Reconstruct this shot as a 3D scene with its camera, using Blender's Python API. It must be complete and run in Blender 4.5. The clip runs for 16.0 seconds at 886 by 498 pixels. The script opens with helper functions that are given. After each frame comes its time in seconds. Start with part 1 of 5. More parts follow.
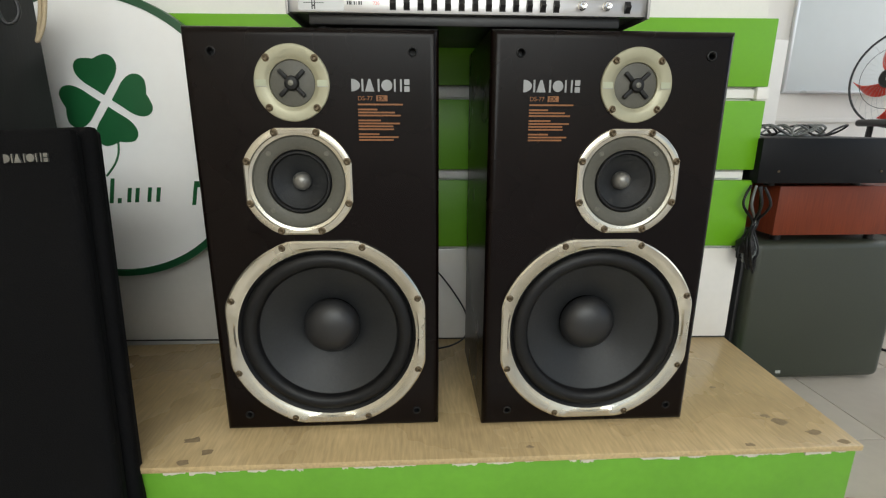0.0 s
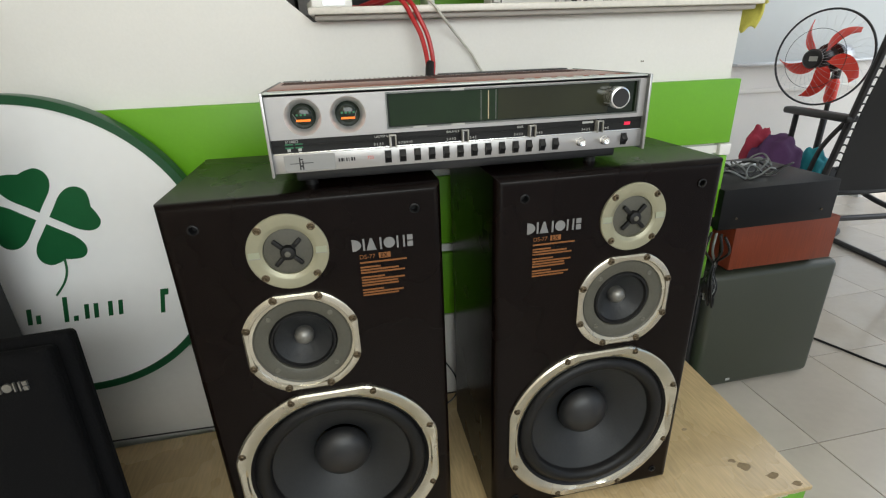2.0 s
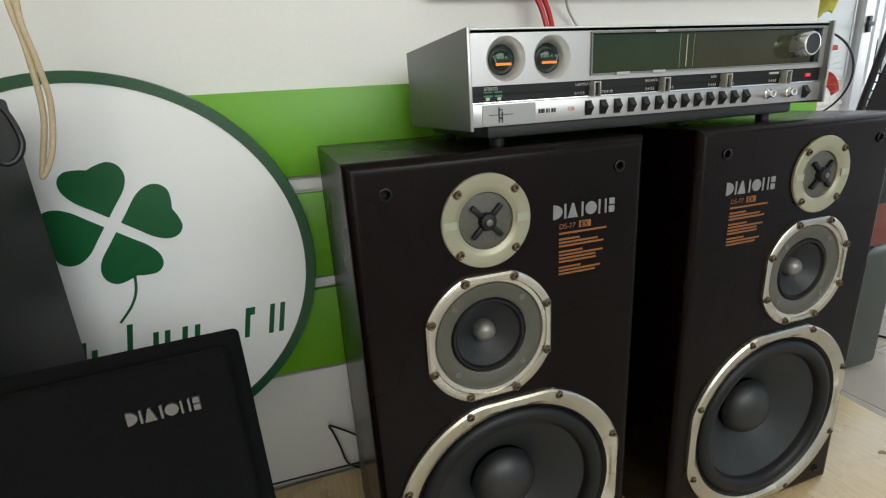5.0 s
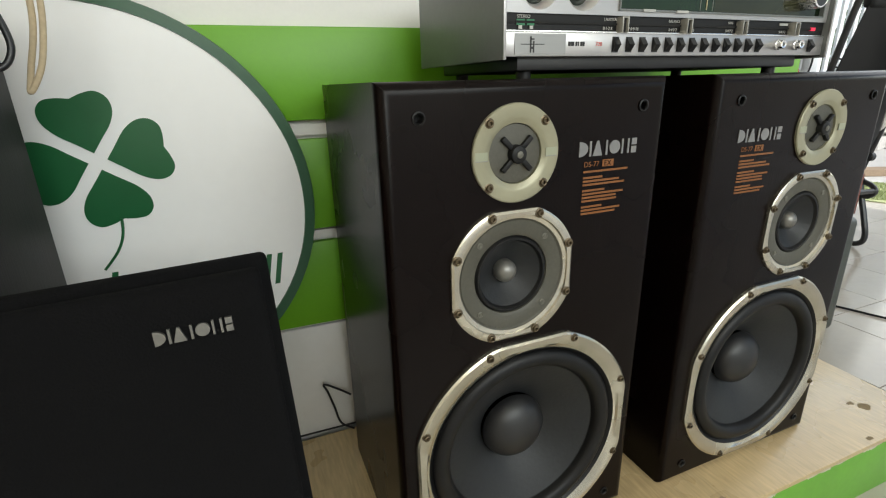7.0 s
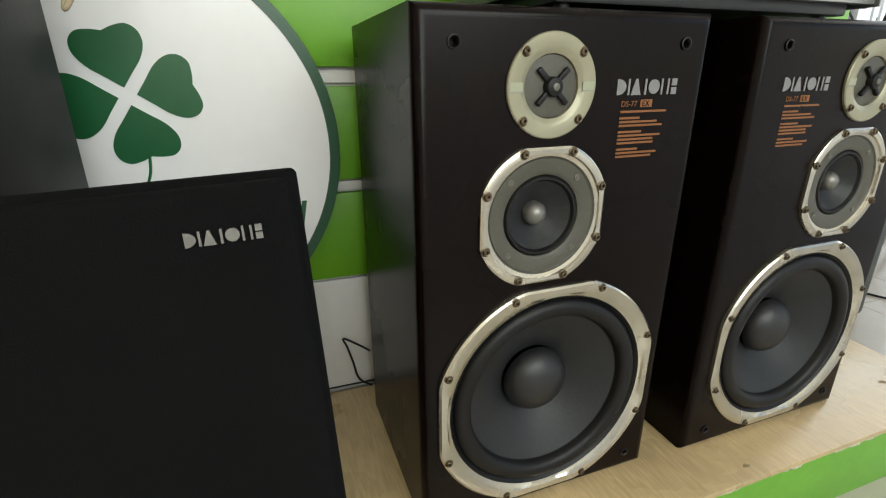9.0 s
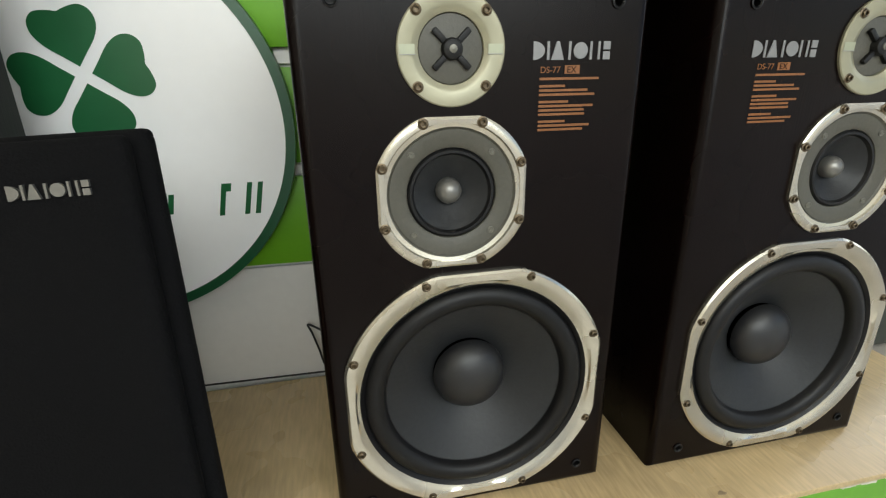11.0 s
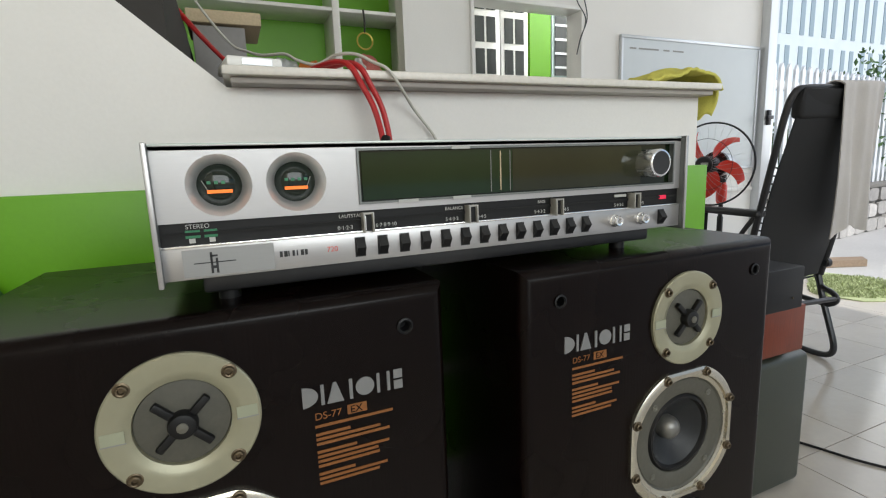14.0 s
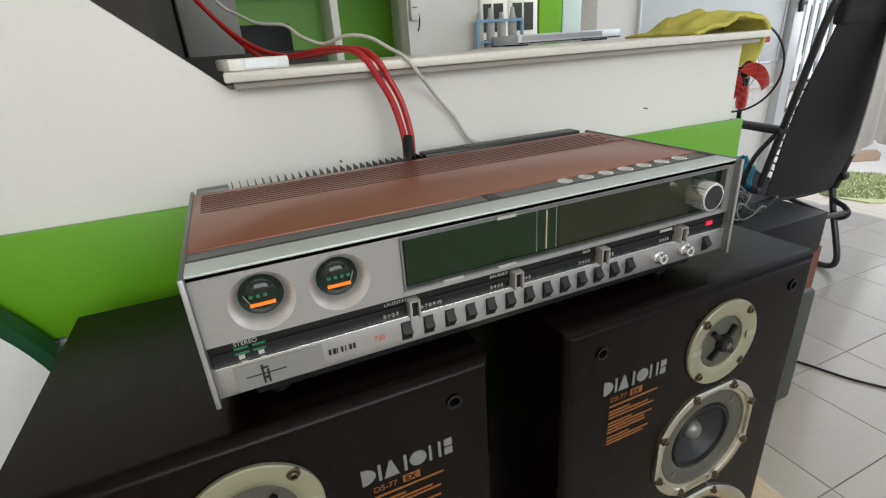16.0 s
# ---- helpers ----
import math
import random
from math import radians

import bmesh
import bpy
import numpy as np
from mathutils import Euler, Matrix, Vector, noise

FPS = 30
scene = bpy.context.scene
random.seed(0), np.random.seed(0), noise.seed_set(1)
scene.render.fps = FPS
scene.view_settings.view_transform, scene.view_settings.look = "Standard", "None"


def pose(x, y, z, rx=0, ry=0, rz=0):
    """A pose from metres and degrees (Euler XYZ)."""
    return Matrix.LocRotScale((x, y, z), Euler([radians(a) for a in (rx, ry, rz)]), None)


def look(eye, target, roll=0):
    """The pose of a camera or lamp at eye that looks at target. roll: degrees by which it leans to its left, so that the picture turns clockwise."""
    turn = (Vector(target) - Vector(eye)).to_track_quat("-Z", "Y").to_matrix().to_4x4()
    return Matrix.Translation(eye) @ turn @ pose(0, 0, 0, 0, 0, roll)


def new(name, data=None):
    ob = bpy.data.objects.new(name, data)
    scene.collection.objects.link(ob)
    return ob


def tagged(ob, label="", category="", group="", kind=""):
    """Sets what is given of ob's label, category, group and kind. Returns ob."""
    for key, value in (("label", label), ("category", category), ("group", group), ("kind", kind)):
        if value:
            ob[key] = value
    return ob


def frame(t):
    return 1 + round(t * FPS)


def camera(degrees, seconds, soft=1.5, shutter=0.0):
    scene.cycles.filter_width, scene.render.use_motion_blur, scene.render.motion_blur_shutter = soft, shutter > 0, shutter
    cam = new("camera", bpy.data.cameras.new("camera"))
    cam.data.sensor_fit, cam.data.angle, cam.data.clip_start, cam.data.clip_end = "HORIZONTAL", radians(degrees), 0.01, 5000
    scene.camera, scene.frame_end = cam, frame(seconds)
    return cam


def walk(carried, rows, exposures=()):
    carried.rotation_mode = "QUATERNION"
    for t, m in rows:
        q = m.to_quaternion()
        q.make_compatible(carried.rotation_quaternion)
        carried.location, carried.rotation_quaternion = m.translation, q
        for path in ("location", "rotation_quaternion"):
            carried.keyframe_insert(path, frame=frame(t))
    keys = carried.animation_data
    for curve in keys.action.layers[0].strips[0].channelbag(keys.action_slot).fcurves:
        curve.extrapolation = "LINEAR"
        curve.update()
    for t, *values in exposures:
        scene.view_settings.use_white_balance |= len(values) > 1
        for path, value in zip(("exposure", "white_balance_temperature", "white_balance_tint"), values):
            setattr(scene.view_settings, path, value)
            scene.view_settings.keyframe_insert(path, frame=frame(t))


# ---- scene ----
cam = camera(85.0, 16.0, soft=1.15, shutter=0.2)
METRES, EYE, TILT, LEAN, TURN = 1.88, 0.71, 0.0, 0.0, -3.3
ROWS = [
    (0.0, 0.0, 0.0, 0.0, 0.05, -14.51, -0.19),
    (0.5, -0.0111, 0.0037, 0.0628, -3.17, -20.74, -0.22),
    (1.0, -0.026, 0.0296, 0.1051, -5.32, -20.93, 0.67),
    (1.5, -0.038, 0.0508, 0.1448, -6.87, -21.02, 1.44),
    (2.0, -0.0544, 0.0649, 0.1751, -8.59, -22.64, 1.94),
    (2.5, -0.0606, 0.0762, 0.1956, -10.92, -21.85, 2.99),
    (3.0, -0.1088, 0.086, 0.1867, -10.84, -19.49, 3.89),
    (3.5, -0.1678, 0.1095, 0.1689, -11.4, -17.92, 5.43),
    (4.0, -0.2075, 0.1328, 0.1429, -13.5, -18.13, 5.15),
    (4.5, -0.2304, 0.1398, 0.1241, -13.76, -18.08, 4.46),
    (5.0, -0.2292, 0.1393, 0.1082, -15.28, -17.03, 3.52),
    (7.5, -0.2849, 0.1517, 0.0717, -19.67, -19.04, 1.41),
    (8.0, -0.2919, 0.1482, 0.0668, -18.81, -19.04, 1.37),
    (8.5, -0.2895, 0.1482, 0.0536, -18.23, -19.83, 0.78),
    (11.0, -0.178, 0.1387, 0.0166, -9.19, -19.33, 0.98),
    (11.5, -0.126, 0.1305, 0.0226, -7.9, -16.43, 1.88),
    (12.0, -0.0755, 0.1337, 0.0502, -9.9, -12.26, 2.27),
    (12.5, -0.0776, 0.1587, 0.099, -13.92, -10.68, 3.54),
    (13.0, -0.0873, 0.1845, 0.1106, -17.39, -10.42, 2.94),
    (13.5, -0.0921, 0.2036, 0.1278, -19.54, -9.45, 1.69),
    (14.0, -0.0859, 0.208, 0.1348, -20.4, -9.54, 2.18),
    (14.5, -0.0824, 0.2109, 0.1436, -21.2, -11.96, 3.4),
    (15.0, -0.084, 0.2146, 0.1609, -21.99, -16.06, 4.12),
    (15.5, -0.0872, 0.2338, 0.2045, -21.73, -20.06, 3.69),
    (16.0, -0.0906, 0.2481, 0.225, -20.9, -23.05, 3.71),
]
walk(cam, [(t, pose(0, 0, EYE, TILT, LEAN, TURN) @ pose(METRES * x, METRES * y, METRES * z, 90 + pitch, roll, yaw)) for t, x, y, z, yaw, pitch, roll in ROWS],
     [(0.0, -0.30, 6500, 10), (1.5, -0.32, 6420, 10), (3.5, -0.51, 6280, 10), (5.0, -0.47, 6330, 9), (8.0, -0.19, 6530, 8), (11.0, -0.12, 6380, 9), (12.0, -0.26, 6250, 10), (13.0, -0.44, 6250, 11), (14.0, -0.59, 6270, 11), (16.0, -0.55, 6290, 12)])

# ---- light ----
world = bpy.data.worlds.new("sky_world")
scene.world = world
world.use_nodes = True
wn = world.node_tree.nodes
sky = wn.new("ShaderNodeTexSky")
sky.sky_type = "NISHITA"
sky.sun_disc = False
sky.sun_elevation, sky.sun_rotation = radians(47), radians(161)
wn["Background"].inputs["Strength"].default_value = 0.15
world.node_tree.links.new(sky.outputs[0], wn["Background"].inputs["Color"])


def lamp(name, kind, m, energy, colour=(1, 1, 1), size=None):
    data = bpy.data.lights.new(name, kind)
    data.energy, data.color = energy, colour
    if kind == "AREA":
        data.shape, data.size, data.size_y = "RECTANGLE", size[0], size[1]
    ob = new(name, data)
    ob.matrix_world = m
    return ob


sun = lamp("sun", "SUN", look((0, 0, 6), (-0.5, 1.5, 4.3)), 5.0, (1.0, 0.98, 0.94))
sun.data.angle = radians(0.6)
lamp("shopfront_daylight", "AREA", look((-0.1, -2.3, 1.95), (0.0, 1.0, 0.7)), 104, (0.95, 0.985, 0.94), (3.2, 1.3))
lamp("yard_daylight", "AREA", look((4.6, 1.2, 1.9), (1.5, 1.0, 0.8)), 48, (0.98, 0.99, 0.97), (2.6, 2.2))
# added fill lamp, hung in the recess to brighten what stands behind the opening
lamp("back_room_fill", "AREA", look((2.9, 3.2, 2.6), (1.2, 3.0, 1.3)), 46, (0.98, 1.0, 0.96), (0.7, 0.7))


# ---- materials ----
def mat(name, colour, rough=0.5, metal=0.0, grain=0.0, scale=30.0, stretch=(1, 1, 1), bump=0.0, blotch=0.0, blotch_scale=3.0,
        coat=0.0, rough_var=0.0, spec=0.5, emit=None, random_tone=0.0):
    """Principled surface with two scales of variation in object space."""
    m = bpy.data.materials.new(name)
    m.use_nodes = True
    nt = m.node_tree
    b = nt.nodes["Principled BSDF"]
    b.inputs["Roughness"].default_value = rough
    b.inputs["Metallic"].default_value = metal
    b.inputs["Specular IOR Level"].default_value = spec
    b.inputs["Coat Weight"].default_value = coat
    b.inputs["Base Color"].default_value = (*colour, 1)
    if emit:
        b.inputs["Emission Color"].default_value = (*emit[0], 1)
        b.inputs["Emission Strength"].default_value = emit[1]
    if not (grain or bump or blotch or rough_var or random_tone):
        return m
    tc = nt.nodes.new("ShaderNodeTexCoord")
    mp = nt.nodes.new("ShaderNodeMapping")
    mp.inputs["Scale"].default_value = stretch
    nt.links.new(tc.outputs["Object"], mp.inputs["Vector"])
    n1 = nt.nodes.new("ShaderNodeTexNoise")
    n1.inputs["Scale"].default_value = scale
    n1.inputs["Detail"].default_value = 6
    nt.links.new(mp.outputs[0], n1.inputs["Vector"])
    n2 = nt.nodes.new("ShaderNodeTexNoise")
    n2.inputs["Scale"].default_value = blotch_scale
    n2.inputs["Detail"].default_value = 3
    nt.links.new(tc.outputs["Object"], n2.inputs["Vector"])
    add = nt.nodes.new("ShaderNodeMath")
    add.operation = "MULTIPLY_ADD"
    nt.links.new(n1.outputs["Fac"], add.inputs[0])
    add.inputs[1].default_value = grain * 2
    add.inputs[2].default_value = 1 - grain
    add2 = nt.nodes.new("ShaderNodeMath")
    add2.operation = "MULTIPLY_ADD"
    nt.links.new(n2.outputs["Fac"], add2.inputs[0])
    add2.inputs[1].default_value = blotch * 2
    add2.inputs[2].default_value = 1 - blotch
    mul = nt.nodes.new("ShaderNodeMath")
    mul.operation = "MULTIPLY"
    nt.links.new(add.outputs[0], mul.inputs[0])
    nt.links.new(add2.outputs[0], mul.inputs[1])
    last = mul
    if random_tone:
        oi = nt.nodes.new("ShaderNodeObjectInfo")
        add3 = nt.nodes.new("ShaderNodeMath")
        add3.operation = "MULTIPLY_ADD"
        nt.links.new(oi.outputs["Random"], add3.inputs[0])
        add3.inputs[1].default_value = random_tone * 2
        add3.inputs[2].default_value = 1 - random_tone
        m3 = nt.nodes.new("ShaderNodeMath")
        m3.operation = "MULTIPLY"
        nt.links.new(mul.outputs[0], m3.inputs[0])
        nt.links.new(add3.outputs[0], m3.inputs[1])
        last = m3
    mix = nt.nodes.new("ShaderNodeVectorMath")
    mix.operation = "SCALE"
    mix.inputs[0].default_value = colour
    nt.links.new(last.outputs[0], mix.inputs["Scale"])
    nt.links.new(mix.outputs[0], b.inputs["Base Color"])
    if rough_var:
        rv = nt.nodes.new("ShaderNodeMath")
        rv.operation = "MULTIPLY_ADD"
        nt.links.new(n2.outputs["Fac"], rv.inputs[0])
        rv.inputs[1].default_value = rough_var * 2
        rv.inputs[2].default_value = rough - rough_var
        nt.links.new(rv.outputs[0], b.inputs["Roughness"])
    if bump:
        bp = nt.nodes.new("ShaderNodeBump")
        bp.inputs["Strength"].default_value = bump
        bp.inputs["Distance"].default_value = 0.002
        nt.links.new(n1.outputs["Fac"], bp.inputs["Height"])
        nt.links.new(bp.outputs[0], b.inputs["Normal"])
    return m


M_wall = mat("white_wall_paint", (0.79, 0.775, 0.745), 0.6, grain=0.03, scale=180, bump=0.08, blotch=0.06, blotch_scale=2.5)
M_trim = mat("white_gloss_paint", (0.78, 0.77, 0.74), 0.35, grain=0.03, scale=90, blotch=0.05, blotch_scale=6)
M_skirting = mat("white_glazed_board", (0.74, 0.715, 0.67), 0.12, grain=0.04, scale=60, blotch=0.07, blotch_scale=5, coat=0.3, rough_var=0.05)
# cream tint chosen only to throw warm light on the left side
M_bounce_wall = mat("warm_bounce_wall", (0.74, 0.66, 0.54), 0.6, grain=0.03, scale=180, bump=0.08, blotch=0.06, blotch_scale=2.5)
M_ceiling = mat("ceiling_paint", (0.8, 0.79, 0.76), 0.7, grain=0.03, scale=60, blotch=0.05)
M_green = mat("lime_green_paint", (0.135, 0.38, 0.008), 0.42, grain=0.05, scale=160, bump=0.06, blotch=0.06, blotch_scale=5)
M_sill = mat("speckled_stone_sill", (0.72, 0.69, 0.63), 0.3, grain=0.12, scale=140, blotch=0.08, blotch_scale=14)
M_tile = mat("beige_floor_tile", (0.50, 0.455, 0.395), 0.15, grain=0.05, scale=40, blotch=0.10, blotch_scale=4, rough_var=0.06, random_tone=0.05)
M_grout = mat("dark_grout", (0.26, 0.22, 0.175), 0.8, grain=0.2, scale=120)
M_concrete = mat("yard_concrete", (0.5, 0.49, 0.47), 0.8, grain=0.1, scale=40, blotch=0.12, blotch_scale=1.5, bump=0.2)
M_lam = mat("worn_wood_laminate", (0.50, 0.37, 0.195), 0.28, grain=0.36, scale=20, stretch=(9, 1.0, 9), blotch=0.4, blotch_scale=5.0, bump=0.06, rough_var=0.08)
M_chip = mat("chipped_plaster", (0.6, 0.57, 0.48), 0.8, grain=0.2, scale=80, bump=0.3)
M_scuff = mat("bare_chipboard", (0.27, 0.2, 0.115), 0.85, grain=0.35, scale=150, bump=0.4)
M_platgreen = mat("scuffed_green_paint", (0.14, 0.38, 0.03), 0.45, grain=0.1, scale=60, blotch=0.14, blotch_scale=7, bump=0.12)
M_cab = mat("black_woodgrain_vinyl", (0.0036, 0.0016, 0.0013), 0.27, spec=0.14, grain=0.45, scale=60, stretch=(7, 7, 0.5), bump=0.10, blotch=0.25, blotch_scale=5, rough_var=0.08)
M_bezel = mat("brushed_silver_bezel", (0.58, 0.545, 0.455), 0.25, metal=0.9, grain=0.08, scale=120, blotch=0.26, blotch_scale=11, rough_var=0.14)
M_cream = mat("cream_metal_plate", (0.31, 0.295, 0.205), 0.34, metal=0.3, grain=0.06, scale=110, blotch=0.14, blotch_scale=16, rough_var=0.08)
M_tab = mat("pale_cream_tab", (0.35, 0.365, 0.265), 0.3, metal=0.3, grain=0.04, scale=150)
M_rubber = mat("black_rubber", (0.0055, 0.0055, 0.006), 0.45, spec=0.3, grain=0.2, scale=90)
M_cone = mat("dark_paper_cone", (0.020, 0.0212, 0.0228), 0.46, spec=0.32, grain=0.2, scale=160, bump=0.18, blotch=0.2, blotch_scale=8)
M_cap = mat("dust_cap", (0.015, 0.015, 0.016), 0.42, grain=0.15, scale=160, bump=0.1)
M_flange = mat("olive_grey_flange", (0.072, 0.069, 0.054), 0.5, grain=0.2, scale=220, bump=0.15, blotch=0.12, blotch_scale=20)
M_dome = mat("grey_metal_dome", (0.2, 0.195, 0.18), 0.36, metal=0.6, grain=0.1, scale=200)
M_rivet = mat("dull_grey_rivet", (0.15, 0.145, 0.12), 0.4, metal=0.5, grain=0.1, scale=200)
M_plug = mat("dull_black_moulding", (0.006, 0.006, 0.0062), 0.5, spec=0.3, grain=0.2, scale=200)
M_bolt = mat("dull_bolt_steel", (0.13, 0.10, 0.065), 0.4, metal=0.85, grain=0.3, scale=300)
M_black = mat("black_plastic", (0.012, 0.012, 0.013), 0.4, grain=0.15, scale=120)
M_hole = mat("deep_black", (0.004, 0.004, 0.004), 0.8)
M_silver_ink = mat("silver_lettering_foil", (0.22, 0.22, 0.22), 0.35, metal=0.3)
M_orange_ink = mat("orange_print", (0.21, 0.073, 0.013), 0.5, grain=0.15, scale=300)
M_alu = mat("brushed_aluminium", (0.44, 0.43, 0.43), 0.34, metal=0.72, grain=0.06, scale=60, stretch=(1, 40, 40), bump=0.03)
M_alu_bright = mat("polished_aluminium", (0.85, 0.85, 0.85), 0.2, metal=0.9, grain=0.04, scale=60)
M_grey_metal = mat("grey_painted_steel", (0.16, 0.17, 0.165), 0.42, metal=0.3, grain=0.1, scale=120, blotch=0.1)
M_wood_top = mat("reddish_brown_veneer", (0.26, 0.088, 0.05), 0.28, grain=0.22, scale=26, stretch=(1.5, 24, 24), blotch=0.12, blotch_scale=5)
M_glass_dark = mat("dark_dial_glass", (0.006, 0.013, 0.005), 0.05, grain=0.4, scale=14, spec=0.34, rough_var=0.03)
M_glass_olive = mat("olive_dial_glass", (0.022, 0.024, 0.010), 0.06, grain=0.3, scale=14, spec=0.34)
M_glass_green = mat("green_dial_glass", (0.009, 0.024, 0.007), 0.06, grain=0.3, scale=14, spec=0.34)
M_lip = mat("pale_anodised_lip", (0.6, 0.66, 0.63), 0.4, metal=0.25, grain=0.05, scale=80)
M_satin = mat("satin_chrome", (0.66, 0.66, 0.65), 0.36, metal=0.65, grain=0.03, scale=80)
M_meter = mat("meter_face", (0.008, 0.014, 0.009), 0.08, spec=0.4)
M_green_print = mat("green_dial_print", (0.02, 0.16, 0.07), 0.4)
M_white_print = mat("white_print", (0.42, 0.42, 0.40), 0.5)
M_grey_print = mat("grey_print", (0.25, 0.25, 0.24), 0.5)
M_amber = mat("amber_lamp_bar", (0.6, 0.14, 0.01), 0.4, emit=((1.0, 0.19, 0.008), 1.1))
M_plate = mat("dull_grey_plate", (0.30, 0.30, 0.295), 0.4, metal=0.6, grain=0.06, scale=60, stretch=(1, 40, 40))
M_slot = mat("dark_veneer_groove", (0.05, 0.022, 0.014), 0.6)
M_redled = mat("red_indicator", (0.5, 0.01, 0.03), 0.3, emit=((1.0, 0.02, 0.10), 0.7))
M_redprint = mat("red_print", (0.6, 0.08, 0.05), 0.5)
M_clear = mat("smoky_clear_plastic", (0.30, 0.29, 0.26), 0.12, grain=0.1, scale=90, spec=0.8)
M_redcable = mat("red_cable_sheath", (0.42, 0.012, 0.014), 0.35, grain=0.06, scale=200)
M_whitecable = mat("white_cable_sheath", (0.55, 0.54, 0.48), 0.45, grain=0.08, scale=150)
M_sign = mat("white_acrylic_sign", (0.88, 0.88, 0.88), 0.22, grain=0.02, scale=40, blotch=0.04, blotch_scale=4)
M_signgreen = mat("dark_green_vinyl", (0.012, 0.105, 0.035), 0.32, grain=0.08, scale=30, blotch=0.25, blotch_scale=9)
M_signrim = mat("green_sign_rim", (0.012, 0.075, 0.03), 0.3, grain=0.08, scale=60)
M_grille = mat("black_grille_cloth", (0.0045, 0.0045, 0.005), 0.9, spec=0.1, grain=0.4, scale=420, bump=0.5, blotch=0.15, blotch_scale=5)
M_border = mat("black_grille_border", (0.006, 0.0063, 0.0068), 0.6, spec=0.12, grain=0.3, scale=200, bump=0.2)
M_tall = mat("black_ash_cabinet", (0.008, 0.0085, 0.009), 0.5, spec=0.2, grain=0.3, scale=60, stretch=(6, 6, 0.6), bump=0.12, blotch=0.12)
M_olive = mat("olive_grey_leatherette", (0.034, 0.039, 0.027), 0.42, grain=0.12, scale=220, bump=0.2, blotch=0.12, blotch_scale=5, rough_var=0.06)
M_mahog = mat("mahogany_veneer", (0.15, 0.026, 0.008), 0.42, spec=0.3, grain=0.5, scale=16, stretch=(20, 20, 0.9), blotch=0.2, blotch_scale=6)
M_amp = mat("matt_black_steel", (0.005, 0.0052, 0.0062), 0.4, spec=0.16, grain=0.12, scale=150, blotch=0.1)
M_fanred = mat("red_fan_blade", (0.85, 0.06, 0.035), 0.28, grain=0.05, scale=60)
M_wire = mat("fan_wire", (0.045, 0.05, 0.055), 0.35, metal=0.4)
M_guard = mat("pale_guard_wire", (0.55, 0.58, 0.6), 0.35, metal=0.4)
M_mesh = mat("black_mesh_fabric", (0.012, 0.012, 0.013), 0.75, grain=0.3, scale=300, bump=0.3)
M_tube = mat("black_tube_steel", (0.018, 0.018, 0.02), 0.3, grain=0.1, scale=90)
M_cloth = mat("grey_cloth", (0.58, 0.55, 0.53), 0.9, grain=0.12, scale=260, bump=0.3, blotch=0.1, blotch_scale=7)
M_towel = mat("yellow_green_towel", (0.58, 0.54, 0.11), 0.95, grain=0.2, scale=320, bump=0.6, blotch=0.14, blotch_scale=16)
M_board = mat("whiteboard_enamel", (0.56, 0.6, 0.62), 0.25, grain=0.02, scale=20, blotch=0.04)
M_frame = mat("aluminium_frame", (0.62, 0.64, 0.66), 0.35, metal=0.5, grain=0.05, scale=80)
M_pane = mat("dark_pane", (0.03, 0.035, 0.035), 0.1)
M_paleblue = mat("pale_blue_door", (0.5, 0.6, 0.6), 0.4, grain=0.04, scale=40, blotch=0.05)
M_stone = mat("rubble_stone", (0.46, 0.44, 0.41), 0.85, grain=0.25, scale=40, bump=0.5, blotch=0.3, blotch_scale=8, random_tone=0.3)
M_mortar = mat("mortar", (0.2, 0.19, 0.17), 0.9, grain=0.2, scale=60)
M_leaf = mat("leaf_green", (0.07, 0.15, 0.035), 0.5, grain=0.3, scale=40, blotch=0.3, blotch_scale=4)
M_slotpane = mat("pale_slot", (0.34, 0.43, 0.48), 0.4, grain=0.1, scale=30)
# grey holds the shade that falls below the sill slab
M_under_shade = mat("shaded_sill_moulding", (0.36, 0.33, 0.3), 0.5, grain=0.1, scale=60)
M_fence = mat("white_fence_paint", (0.84, 0.86, 0.87), 0.45, grain=0.05, scale=50, blotch=0.06)
M_bluegrate = mat("pale_blue_wall", (0.74, 0.82, 0.85), 0.6, grain=0.05, scale=40, blotch=0.08)
M_mat = mat("green_shaggy_mat", (0.40, 0.45, 0.24), 0.95, grain=0.35, scale=120, bump=0.8, blotch=0.25, blotch_scale=9)
M_brownmat = mat("brown_door_step", (0.3, 0.22, 0.15), 0.8, grain=0.2, scale=60, blotch=0.15)
M_purple = mat("purple_cloth", (0.075, 0.028, 0.095), 0.9, grain=0.25, scale=200, bump=0.4)
M_pink = mat("crimson_cloth", (0.33, 0.03, 0.06), 0.9, grain=0.25, scale=200, bump=0.4)
M_teal = mat("turquoise_cloth", (0.02, 0.3, 0.36), 0.8, grain=0.2, scale=160, bump=0.3)
M_grey = mat("grey_card", (0.22, 0.21, 0.2), 0.6, grain=0.1, scale=50, blotch=0.12)
# shade under the stair is put into this dark; joint and cord share it
M_dark = mat("dark_under_stair_shade", (0.03, 0.027, 0.024), 0.8, grain=0.2, scale=30)
M_blue = mat("pale_blue_plastic", (0.22, 0.38, 0.55), 0.4, grain=0.05, scale=60)
M_orange = mat("orange_plastic", (0.6, 0.18, 0.03), 0.5, grain=0.1, scale=80)
M_yellow = mat("yellow_plastic", (0.6, 0.5, 0.05), 0.5, grain=0.1, scale=80)
M_pinkish = mat("pink_plush", (0.55, 0.16, 0.14), 0.9, grain=0.2, scale=120, bump=0.4)
M_strap = mat("beige_strap", (0.5, 0.4, 0.26), 0.8, grain=0.2, scale=200, bump=0.3)
